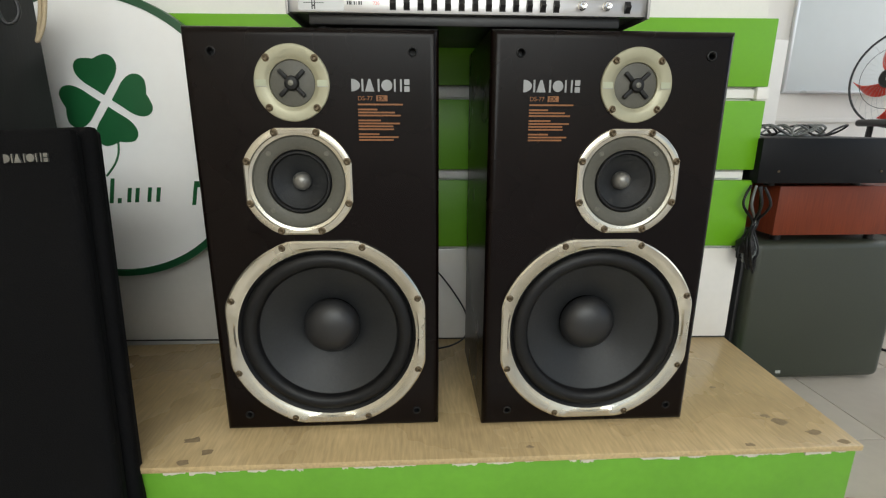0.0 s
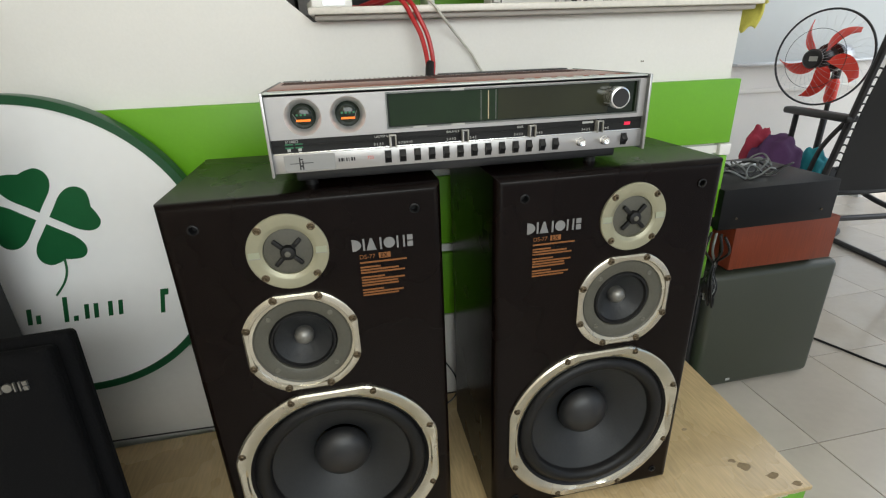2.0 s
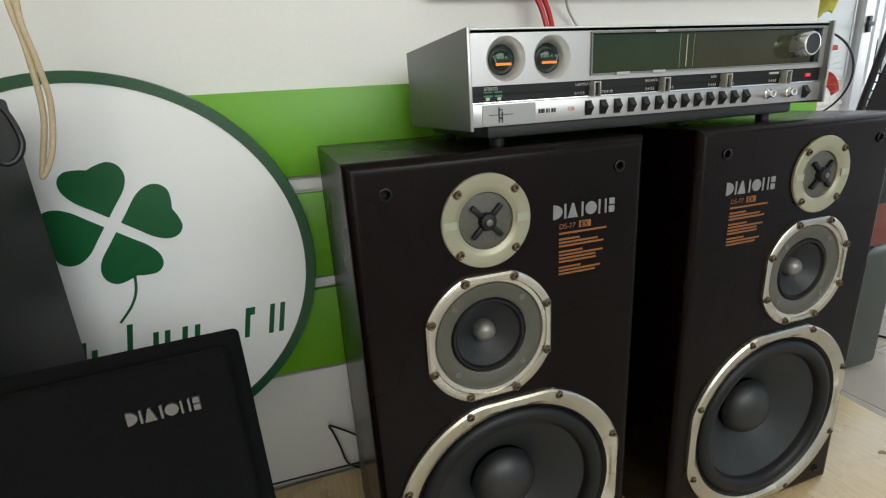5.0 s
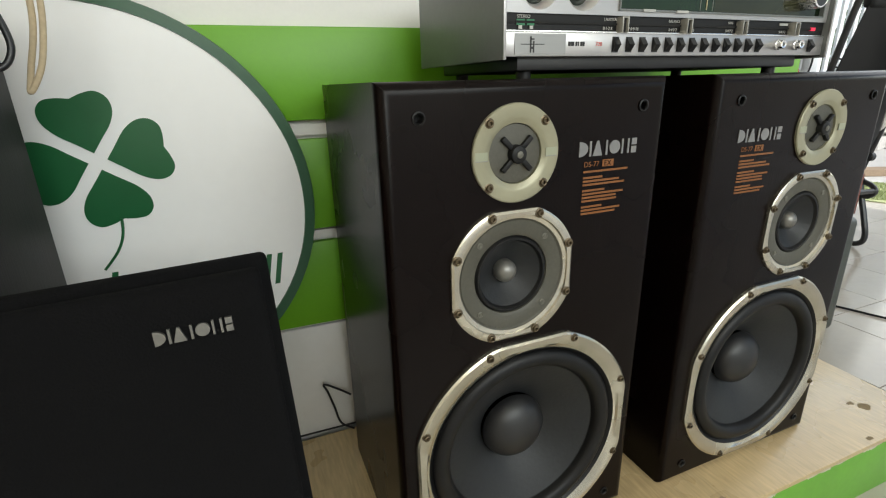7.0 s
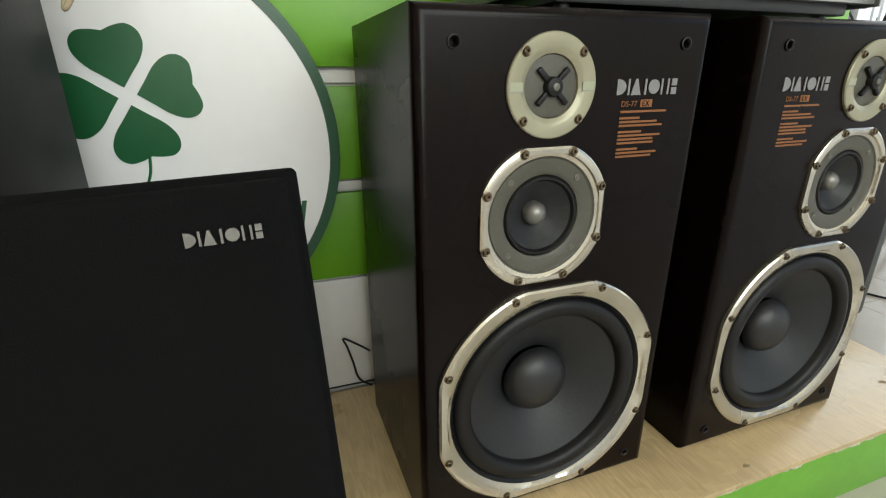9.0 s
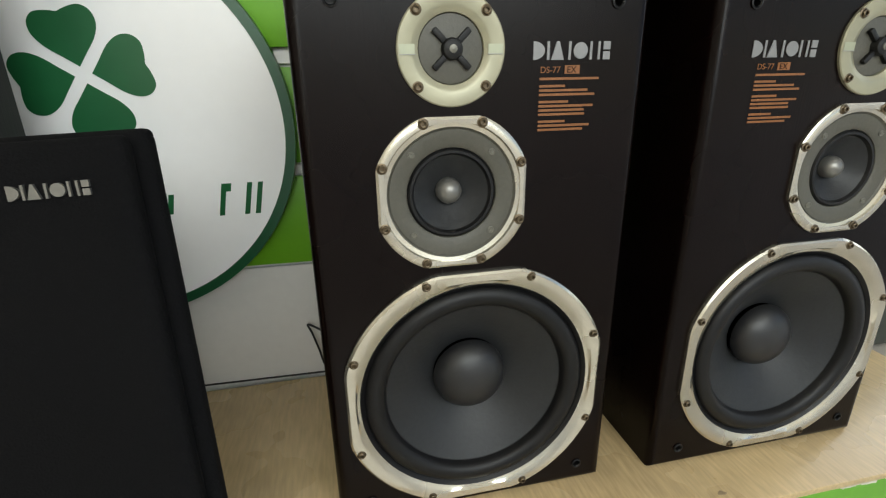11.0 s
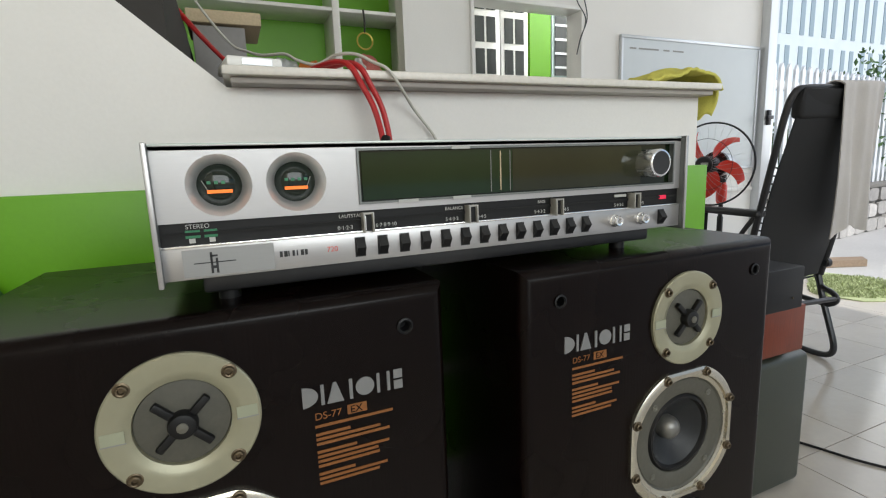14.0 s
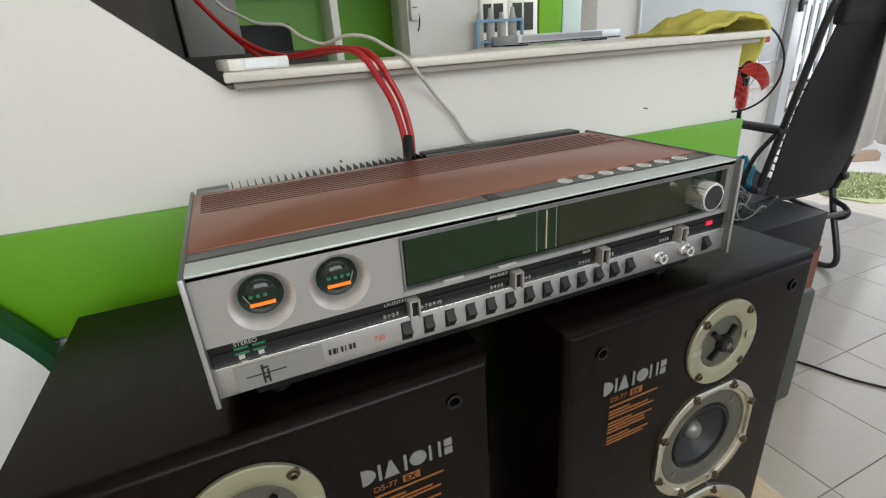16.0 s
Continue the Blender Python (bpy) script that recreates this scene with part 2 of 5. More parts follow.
M_brass = mat("brass_ring", (0.5, 0.38, 0.08), 0.3, metal=0.8)


# ---- mesh helpers ----
def finish(ob, smooth=None):
    if smooth:
        for p in ob.data.polygons:
            p.use_smooth = True
        ob.data.set_sharp_from_angle(angle=radians(smooth))
    return ob


def part(name, bm, material, parent=None, label="", smooth=35, loc=None):
    """One mesh object from a bmesh, under parent if given."""
    me = bpy.data.meshes.new(name)
    bmesh.ops.recalc_face_normals(bm, faces=bm.faces)
    bm.to_mesh(me)
    bm.free()
    me.materials.append(material)
    ob = new(name, me)
    if parent:
        ob.parent = parent
    if loc:
        ob.location = loc
    if label:
        ob["label"] = label
    return finish(ob, smooth)


def again(name, ob, loc, parent=None, rot=None):
    """Another object on the same mesh."""
    o = new(name, ob.data)
    o.parent = parent
    o.location = loc
    if rot:
        o.rotation_euler = [radians(a) for a in rot]
    return o


def thing(name, loc, label, category, group="", rot=(0, 0, 0), kind=""):
    ob = new(name)
    ob.empty_display_size = 0.05
    ob.location = loc
    ob.rotation_euler = [radians(a) for a in rot]
    return tagged(ob, label, category, group, kind)


def add_box(bm, x0, x1, y0, y1, z0, z1, bevel=0.0, seg=2):
    tmp = bmesh.new()
    bmesh.ops.create_cube(tmp, size=1, matrix=Matrix.Translation(((x0 + x1) / 2, (y0 + y1) / 2, (z0 + z1) / 2)) @ Matrix.Diagonal((x1 - x0, y1 - y0, z1 - z0, 1)))
    if bevel:
        bmesh.ops.bevel(tmp, geom=tmp.edges[:], offset=bevel, segments=seg, affect="EDGES", profile=0.5)
    me = bpy.data.meshes.new("tmp")
    tmp.to_mesh(me)
    tmp.free()
    bm.from_mesh(me)
    bpy.data.meshes.remove(me)
    return bm


def box(x0, x1, y0, y1, z0, z1, bevel=0.0, seg=2):
    return add_box(bmesh.new(), x0, x1, y0, y1, z0, z1, bevel, seg)


def lathe(profile, n=64, cx=0.0, cz=0.0, bm=None, axis="y"):
    """Surface of revolution about an axis; profile holds (radius, along)."""
    bm = bm or bmesh.new()
    rings = []
    for r, a in profile:
        if r < 1e-6:
            rings.append([bm.verts.new((cx, a, cz) if axis == "y" else (cx, cz, a))])
            continue
        ring = []
        for i in range(n):
            c, s = math.cos(2 * math.pi * i / n) * r, math.sin(2 * math.pi * i / n) * r
            ring.append(bm.verts.new((cx + c, a, cz + s) if axis == "y" else (cx + c, cz + s, a)))
        rings.append(ring)
    for a, b in zip(rings, rings[1:]):
        for i in range(n):
            j = (i + 1) % n
            if len(a) == 1 and len(b) == 1:
                continue
            if len(a) == 1:
                bm.faces.new((a[0], b[i], b[j]))
            elif len(b) == 1:
                bm.faces.new((a[i], a[j], b[0]))
            else:
                bm.faces.new((a[i], a[j], b[j], b[i]))
    return bm


def smooth_path(points, steps=8):
    """Catmull-Rom through the points."""
    pts = [Vector(p) for p in points]
    out = []
    for i in range(len(pts) - 1):
        p0, p1, p2, p3 = pts[max(i - 1, 0)], pts[i], pts[i + 1], pts[min(i + 2, len(pts) - 1)]
        for k in range(steps):
            t = k / steps
            out.append(0.5 * ((2 * p1) + (p2 - p0) * t + (2 * p0 - 5 * p1 + 4 * p2 - p3) * t * t + (3 * p1 - p0 - 3 * p2 + p3) * t ** 3))
    out.append(pts[-1])
    return out


def tube(points, r, n=8, steps=8, bm=None, flat=1.0):
    """Round sheath swept along a smooth path."""
    bm = bm or bmesh.new()
    path = smooth_path(points, steps) if steps else [Vector(p) for p in points]
    up = Vector((0.13, 0.27, 0.95)).normalized()
    prev = None
    for i, p in enumerate(path):
        d = (path[min(i + 1, len(path) - 1)] - path[max(i - 1, 0)]).normalized()
        u = up - d * up.dot(d)
        if u.length < 1e-3:
            u = Vector((1, 0, 0)) - d * d.x
        u.normalize()
        up = u
        v = d.cross(u)
        ring = [bm.verts.new(p + (u * math.cos(2 * math.pi * k / n) + v * math.sin(2 * math.pi * k / n) * flat) * r) for k in range(n)]
        if prev:
            for k in range(n):
                bm.faces.new((prev[k], prev[(k + 1) % n], ring[(k + 1) % n], ring[k]))
        else:
            bm.faces.new(ring)
        prev = ring
    bm.faces.new(prev)
    return bm


def prism(outline, y0, y1, bm=None):
    """Polygon in x and z, with thickness along y."""
    bm = bm or bmesh.new()
    a = [bm.verts.new((x, y0, z)) for x, z in outline]
    b = [bm.verts.new((x, y1, z)) for x, z in outline]
    bm.faces.new(a)
    bm.faces.new(b[::-1])
    for i in range(len(a)):
        j = (i + 1) % len(a)
        bm.faces.new((a[i], a[j], b[j], b[i]))
    return bm


def structure(name, bm, material, label, category, smooth=None):
    return tagged(part(name, bm, material, smooth=smooth), label, category, kind="structure")


# ---- the place ----
PLAT = 0.15           # height of the display platform
WALL = 1.215          # face of the stair wall
structure("ground", box(-30, 60, -30, 60, -0.30, -0.022), M_concrete, "pale grey concrete ground of the sunlit yard", "ground")
floor_bed = structure("floor", box(-1.2, 4.2, -2.4, 5.2, -0.02, -0.003), M_grout, "beige ceramic tiled shop floor with dark joints", "floor")

# stair wall with its slanting edge, and the low wall with the sill
structure("wall_north", box(-1.12, 0.825, WALL, WALL + 0.12, 0, 1.094), M_wall, "white painted low wall under the sill", "wall")
structure("stair_side", prism([(-1.12, 1.094), (-0.128, 1.094), (-1.12, 1.948)], WALL, WALL + 0.02), M_wall, "white slanting side of the stair", "wall", None)
# out of view; its cream colour acts as a warm reflector
structure("wall_west", box(-1.24, -1.12, -2.4, 3.6, 0, 3.0), M_bounce_wall, "plain side wall, tinted cream to bounce warm light", "wall")
structure("ceiling", box(-1.24, 4.2, -2.4, 5.2, 3.0, 3.1), M_ceiling, "plain white ceiling", "ceiling")
wall_b = box(0.70, 1.07, 2.72, 2.82, 0, 3.0)
add_box(wall_b, 1.75, 3.36, 2.72, 2.82, 0, 3.0)
add_box(wall_b, 1.07, 1.75, 2.72, 2.82, 0, 1.05)
add_box(wall_b, 1.07, 1.75, 2.72, 2.82, 1.80, 3.0)
structure("wall_back", wall_b, M_wall, "white painted back wall with a framed opening for the mirror", "wall")
structure("wall_recess", box(-1.24, 3.36, 3.6, 3.72, 0, 3.0), M_wall, "white wall of the back room", "wall")
structure("wall_south", box(-1.24, -0.9, -2.5, -2.4, 0, 3.0), M_wall, "plain white wall beside the shop front", "wall")
structure("shopfront_lintel", box(-0.9, 4.2, -2.5, -2.4, 2.6, 3.0), M_wall, "plain white lintel over the shop front", "wall")
# unseen overhang, added to block sun that would fall on the shop floor
structure("sun_blocking_canopy", box(-1.24, 4.2, -6.5, -2.5, 2.9, 3.0), M_ceiling, "unseen white canopy added to keep the sun out of the shop", "canopy")
structure("sill", box(-0.132, 0.838, 1.166, 1.375, 1.104, 1.117, 0.003), M_sill, "pale speckled stone sill along the low wall", "sill", 30)
structure("sill_moulding", box(-0.122, 0.828, 1.180, 1.36, 1.0945, 1.1038, 0.002), M_under_shade, "moulding under the stone sill, its shade put into the grey", "trim", 30)

# slatted lime panels on the wall, with white grooves between
for i, (z0, z1) in enumerate([(0.798, 0.948), (0.602, 0.766), (0.408, 0.576)]):
    p = structure("wall_panel", box(-1.11, 0.842, WALL - 0.018, WALL - 0.001, z0, z1, 0.002), M_green, "lime green painted wall panel strip", "wall panel", 30)
    p["group"] = "green wall panels"
structure("wall_skirting", box(-1.11, 0.838, WALL - 0.012, WALL - 0.001, PLAT + 0.003, 0.40, 0.002), M_skirting, "white glazed lower wall board", "wall panel", 30)
for z0, z1 in [(0.772, 0.792), (0.581, 0.597)]:
    structure("groove_strip", box(-1.11, 0.815, WALL - 0.010, WALL - 0.001, z0, z1), M_trim, "white groove strip between green panels", "trim")
structure("groove_end", box(0.815, 0.845, WALL - 0.022, WALL - 0.001, 0.768, 0.796, 0.002), M_trim, "small white block closing the panel groove", "trim", 30)

structure("skirting_joint", box(-1.11, 0.838, WALL - 0.0135, WALL - 0.003, PLAT + 0.0004, PLAT + 0.0028), M_dark, "dark open joint under the lower wall board", "trim")

# the wall runs a little towards the open end
TURNED = Matrix.Translation((-0.13, 1.2, 0)) @ Matrix.Rotation(radians(-1.9), 4, "Z") @ Matrix.Translation((0.13, -1.2, 0))
for ob in list(scene.collection.objects):
    if ob.name.split(".")[0] in ("wall_north", "stair_side", "sill", "sill_moulding", "wall_panel", "wall_skirting", "groove_strip", "groove_end", "skirting_joint"):
        ob.matrix_world = TURNED

# platform
plat = thing("display_platform", (0, 0, 0), "low green-sided display platform with worn wood laminate top", "platform")
top_out = [(-1.115, 0.722), (0.805, 0.712), (0.838, 1.20), (-1.115, 1.20)]


def slab(outline, z0, z1):
    bm = bmesh.new()
    a = [bm.verts.new((x, y, z0)) for x, y in outline]
    b = [bm.verts.new((x, y, z1)) for x, y in outline]
    bm.faces.new(a[::-1]), bm.faces.new(b)
    for i in range(len(a)):
        j = (i + 1) % len(a)
        bm.faces.new((a[i], a[j], b[j], b[i]))
    bmesh.ops.bevel(bm, geom=bm.edges[:], offset=0.0025, segments=2, affect="EDGES", profile=0.5)
    return bm


part("top_board", slab(top_out, PLAT - 0.012, PLAT), M_lam, plat, "pale wood-grain laminate, scuffed and stained")
part("plinth", slab([(-1.11, 0.728), (0.799, 0.718), (0.832, 1.20), (-1.11, 1.20)], 0.0, PLAT - 0.012), M_platgreen, plat, "lime green painted side with chipped upper edge")
rnd = random.Random(4)


def blob(r, z, h, n=11, sx=1.0, sy=1.0):
    """Flat uneven chip."""
    bm = bmesh.new()
    pts = [(r * sx * math.cos(2 * math.pi * i / n) * rnd.uniform(0.55, 1.2), r * sy * math.sin(2 * math.pi * i / n) * rnd.uniform(0.55, 1.2)) for i in range(n)]
    a = [bm.verts.new((x, y, z)) for x, y in pts]
    b = [bm.verts.new((x * 0.9, y * 0.9, z + h)) for x, y in pts]
    bm.faces.new(b)
    for i in range(n):
        j = (i + 1) % n
        bm.faces.new((a[i], a[j], b[j], b[i]))
    return bm


for x, y, r in [(0.705, 0.79, 0.016), (0.745, 0.755, 0.012), (0.778, 0.725, 0.010), (0.69, 0.81, 0.008), (-0.41, 0.79, 0.014), (-0.37, 0.755, 0.012), (-0.40, 0.73, 0.010), (0.60, 0.725, 0.007), (0.65, 0.92, 0.006), (0.2, 0.74, 0.006)]:
    part("scuff", blob(r, PLAT - 0.0005, 0.0009, sx=1.3, sy=0.8), M_scuff, plat, loc=(x, y, 0), smooth=None)
for i in range(44):
    x = rnd.uniform(-0.45, 0.78)
    bm = bmesh.new()
    w, h = rnd.uniform(0.004, 0.022), rnd.uniform(0.002, 0.0075)
    n = 7
    top = [(x - w + 2 * w * k / n, 0) for k in range(n + 1)]
    low = [(x - w + 2 * w * k / n, -h * rnd.uniform(0.3, 1.0)) for k in range(n, -1, -1)]
    prism([(a, PLAT - 0.0125 + b) for a, b in top + low], 0.7248 - 0.0055 * (x + 1.1), 0.728, bm)
    part("paint_chip", bm, M_chip, plat, smooth=None)


def words(text, x, z, size, material, parent, name="lettering", y=0.001):
    cu = bpy.data.curves.new(name, "FONT")
    cu.body, cu.size, cu.extrude = text, size, 0.0002
    tmp = bpy.data.objects.new(name, cu)
    scene.collection.objects.link(tmp)
    dg = bpy.context.evaluated_depsgraph_get()
    me = bpy.data.meshes.new_from_object(tmp.evaluated_get(dg))
    bpy.data.objects.remove(tmp)
    bpy.data.curves.remove(cu)
    me.transform(Matrix.Translation((x, y, z)) @ Matrix.Rotation(math.pi / 2, 4, "X"))
    me.materials.clear()
    me.materials.append(material)
    ob = new(name, me)
    ob.parent = parent
    return ob


def half_round(w, h, n=14):
    return [(w * math.cos(a), h / 2 + h / 2 * math.sin(a)) for a in [math.pi * (k / n - 0.5) for k in range(n + 1)]]


def badge(x, z, h, y0, parent, material, label):
    """Row of plain marks standing for a maker's badge: half round, bars, wedge, disc and blocks."""
    u = h / 0.019

    def mark(outline, dx):
        part("badge_mark", prism([(x + (dx + a) * u, z + b * u) for a, b in outline], y0, 0.0), material, parent, label, smooth=None)
    mark(half_round(0.0135, 0.019), 0.0)
    mark([(0, 0), (0.003, 0), (0.003, 0.019), (0, 0.019)], 0.0160)
    mark([(0, 0), (0.0150, 0), (0.0090, 0.019), (0.0060, 0.019)], 0.0212)
    mark([(0, 0), (0.003, 0), (0.003, 0.019), (0, 0.019)], 0.0415)
    disc = lathe([(0.0086 * u, 0.0), (0.0086 * u, y0), (0.0, y0)], 32, cx=x + 0.0560 * u, cz=z + 0.0095 * u)
    part("badge_mark", disc, material, parent, label, smooth=None)
    mark([(0, 0), (0.0028, 0), (0.0028, 0.019), (0, 0.019)], 0.0672)
    mark([(0, 0), (0.0028, 0), (0.0028, 0.019), (0, 0.019)], 0.0770)
    for dz in (0.0, 0.0105):
        mark([(0, dz), (0.0085, dz), (0.0085, dz + 0.0085), (0, dz + 0.0085)], 0.0835)


# ---- loudspeakers ----
SW, SH, SD = 0.397, 0.705, 0.32


def ring_plate(ri, ro, flat, depth, n=112):
    """Driver frame: round opening, outside cut by four flats."""
    bm = bmesh.new()
    rows = []
    for i in range(n):
        a = 2 * math.pi * i / n
        c, s = math.cos(a), math.sin(a)
        o = min(ro, flat / max(abs(c), abs(s)))
        prof = [(o, 0.001), (o, -depth * 0.7), (o - 0.003, -depth), (ri + (o - ri) * 0.42, -depth * 0.92), (ri + 0.006, -depth * 0.45), (ri + 0.001, -depth * 0.25), (ri - 0.001, 0.010)]
        rows.append([bm.verts.new((c * r, y, s * r)) for r, y in prof])
    for i in range(n):
        a, b = rows[i], rows[(i + 1) % n]
        for k in range(len(a) - 1):
            bm.faces.new((a[k], a[k + 1], b[k + 1], b[k]))
    return bm


def bolt_mesh(r):
    return lathe([(r * 1.5, 0.001), (r * 1.5, -0.0012), (r * 1.1, -0.0018), (r, -0.0044), (r * 0.8, -0.005), (r * 0.55, -0.0046), (r * 0.5, -0.0016), (0, -0.0016)], 14)


def cabinet_mesh(holes):
    bm = bmesh.new()

    def rect(i, y):
        return [bm.verts.new(p) for p in ((i, y, i), (SW - i, y, i), (SW - i, y, SH - i), (i, y, SH - i))]
    r, turn = 0.013, [radians(15 * k) for k in range(7)]
    rings = [rect(0.004, SD), rect(0, SD - 0.004), rect(0, r + 0.003)] + [rect(r * (1 - math.cos(a)), r * (1 - math.sin(a))) for a in turn] + [rect(r + 0.002, 0.0)]
    bm.faces.new(rings[0])
    for a, b in zip(rings, rings[1:]):
        for i in range(4):
            j = (i + 1) % 4
            bm.faces.new((a[i], a[j], b[j], b[i]))
    edges = [bm.edges.get((rings[-1][i], rings[-1][(i + 1) % 4])) for i in range(4)]
    for cx, cz, r in holes:
        n = 48 if r > 0.02 else 16
        vs = [bm.verts.new((cx + r * math.cos(2 * math.pi * i / n), 0, cz + r * math.sin(2 * math.pi * i / n))) for i in range(n)]
        edges += [bm.edges.new((vs[i], vs[(i + 1) % n])) for i in range(n)]
    bmesh.ops.triangle_fill(bm, use_beauty=True, use_dissolve=False, edges=edges, normal=(0, -1, 0))
    return bm


def loudspeaker(x, y, mirror, du, label):
    sp = thing("loudspeaker", (x, y, PLAT), label, "loudspeaker", "pair of loudspeakers")

    def U(u):
        return SW - u - du if mirror else u + du
    wx, wz, mx, mz, tx, tz = U(0.1855), 0.192, U(0.1535), 0.4655, U(0.1535), 0.621
    pegs = [(U(0.033), 0.667), (U(0.343), 0.669), (U(0.033), 0.035), (U(0.343), 0.034)]
    holes = [(wx, wz, 0.157), (mx, mz, 0.076), (tx, tz, 0.037)] + [(a, b, 0.0058) for a, b in pegs]
    part("cabinet", cabinet_mesh(holes), M_cab, sp, "black wood-grain cabinet with rounded front edges", smooth=24)
    for a, b in pegs:
        part("grille_socket", lathe([(0.0078, -0.0005), (0.0078, -0.0018), (0.0062, -0.0024), (0.0050, -0.001), (0.0048, 0.012), (0, 0.012)], 18), M_rubber, sp, "black grille socket", loc=(a, 0, b))
    # woofer
    wo = part("woofer_frame", ring_plate(0.1555, 0.183, 0.1745, 0.0075), M_bezel, sp, "silver octagon-sided woofer frame", loc=(wx, 0, wz))
    prof = [(0.1575, -0.003), (0.153, 0.001), (0.1505, 0.004)]
    for k in range(9):
        a = math.pi * k / 8
        prof.append((0.1385 + 0.0135 * math.cos(a), 0.005 - 0.011 * math.sin(a)))
    prof += [(0.1235, 0.009), (0.121, 0.0105)]
    part("surround", lathe(prof, 72), M_rubber, wo, "black rubber roll surround")
    part("cone", lathe([(0.1225, 0.0095), (0.12, 0.0110), (0.1, 0.022), (0.075, 0.038), (0.05, 0.055)], 72), M_cone, wo, "dark grey woofer cone")
    part("dust_cap", lathe([(0.052, 0.046)] + [(0.052 * math.cos(k * math.pi / 20), 0.043 - 0.031 * math.sin(k * math.pi / 20)) for k in range(0, 10)] + [(0, 0.012)], 56), M_cap, wo, "black domed dust cap")
    b0 = None
    for a, b in [(s * p, q * t) for p, q in ((0.0675, 0.163), (0.1615, 0.069)) for s in (1, -1) for t in (1, -1)]:
        if b0 is None:
            b0 = part("bolt", bolt_mesh(0.0042), M_bolt, wo, "", loc=(a, -0.006, b))
        else:
            again("bolt", b0, (a, -0.006, b), wo)
    # midrange
    mi = part("midrange_frame", ring_plate(0.0755, 0.0935, 0.0875, 0.006), M_bezel, sp, "silver octagon-sided midrange frame", loc=(mx, 0, mz))
    part("flange", lathe([(0.077, -0.001), (0.074, 0.0015), (0.0735, 0.0005), (0.058, 0.0008), (0.0535, 0.003), (0.0525, 0.006)], 64), M_flange, mi, "olive grey inner flange")
    part("surround", lathe([(0.0528, 0.005), (0.050, 0.0015), (0.047, 0.0015), (0.0445, 0.006)], 56), M_rubber, mi, "ribbed black surround")
    part("cone", lathe([(0.045, 0.0055), (0.036, 0.013), (0.025, 0.021), (0.014, 0.027)], 56), M_cone, mi, "dark grey midrange cone")
    part("dome", lathe([(0.0155, 0.026)] + [(0.0155 * math.cos(k * math.pi / 16), 0.02 - 0.0135 * math.sin(k * math.pi / 16)) for k in range(8)] + [(0, 0.0065)], 32), M_dome, mi, "shiny grey centre dome")
    for a, b in [(s * p, q * t) for p, q in ((0.0335, 0.0805), (0.0805, 0.0345)) for s in (1, -1) for t in (1, -1)]:
        again("bolt", b0, (a, -0.005, b), mi)
    dim = None
    for k in range(4):
        a = math.radians(90 * k + 45)
        p = (0.066 * math.cos(a), 0.0004, 0.066 * math.sin(a))
        if dim is None:
            dim = part("rivet", lathe([(0.0042, 0), (0.0042, -0.0006), (0.0036, -0.0009), (0.003, -0.0004), (0.0018, -0.0004), (0.0015, -0.001), (0, -0.001)], 16), M_rivet, mi, "", loc=p)
        else:
            again("rivet", dim, p, mi)
    # tweeter
    tw = part("tweeter_plate", lathe([(0.0585, 0.001), (0.0585, -0.0032), (0.0572, -0.0044), (0.0445, -0.0046), (0.0405, -0.0034), (0.0358, -0.001), (0.035, 0.006)], 72), M_cream, sp, "round cream metal tweeter plate", loc=(tx, 0, tz))
    part("tweeter_mesh", lathe([(0.0362, 0.004), (0.0345, 0.0015), (0.02, -0.0005), (0, -0.001)], 48), M_flange, tw, "grey mesh tweeter diaphragm")
    cross = bmesh.new()
    for k in range(4):
        tmp = box(-0.0032, 0.0032, -0.006, 0.0, 0.008, 0.0275, 0.0014)
        bmesh.ops.transform(tmp, matrix=Matrix.Rotation(math.pi / 4 + k * math.pi / 2, 4, "Y"), verts=tmp.verts)
        me = bpy.data.meshes.new("tmp")
        tmp.to_mesh(me), tmp.free(), cross.from_mesh(me), bpy.data.meshes.remove(me)
    part("phase_plug", lathe([(0.0112, 0.0), (0.0112, -0.0065), (0.0098, -0.0096), (0.0068, -0.0108), (0, -0.0108)], 28, bm=cross), M_plug, tw, "black cross-shaped phase plug")
    part("plug_cap", lathe([(0.0046, -0.0100), (0.0042, -0.0116), (0.0, -0.0122)], 12), M_rivet, tw, "small grey mesh cap", smooth=None)
    for s in (1, -1):
        for t in (1, -1):
            again("bolt", b0, (s * 0.037, -0.0032, t * 0.037), tw)
        part("index_line", box(s * 0.0475 - 0.0085, s * 0.0475 + 0.0085, -0.0052, -0.0046, -0.0055, -0.0047), M_grey_print, tw, smooth=None)
        part("index_tab", box(s * 0.0475 - 0.0080, s * 0.0475 + 0.0080, -0.0049, -0.0044, -0.0047, 0.0050), M_tab, tw, "paler raised tab", smooth=None)
    # badge shapes and orange data lines
    lx = 0.2455 + du if not mirror else SW - du - 0.3375
    badge(lx, 0.6095, 0.019, -0.0012, sp, M_silver_ink, "silver plain mark of the maker's badge")
    tx0 = 0.2545 + du if not mirror else SW - du - 0.3265
    words("DS-77", tx0, 0.5960, 0.0096, M_orange_ink, sp, "model_print", y=-0.0004)
    tag = part("print_tag", box(tx0 + 0.0295, tx0 + 0.0475, -0.0006, 0, 0.5948, 0.6038), M_orange_ink, sp, "orange printed tag", smooth=None)
    words("EX", tx0 + 0.0318, 0.5960, 0.0096, M_cab, tag, "model_print", y=-0.0008)
    z = 0.5885
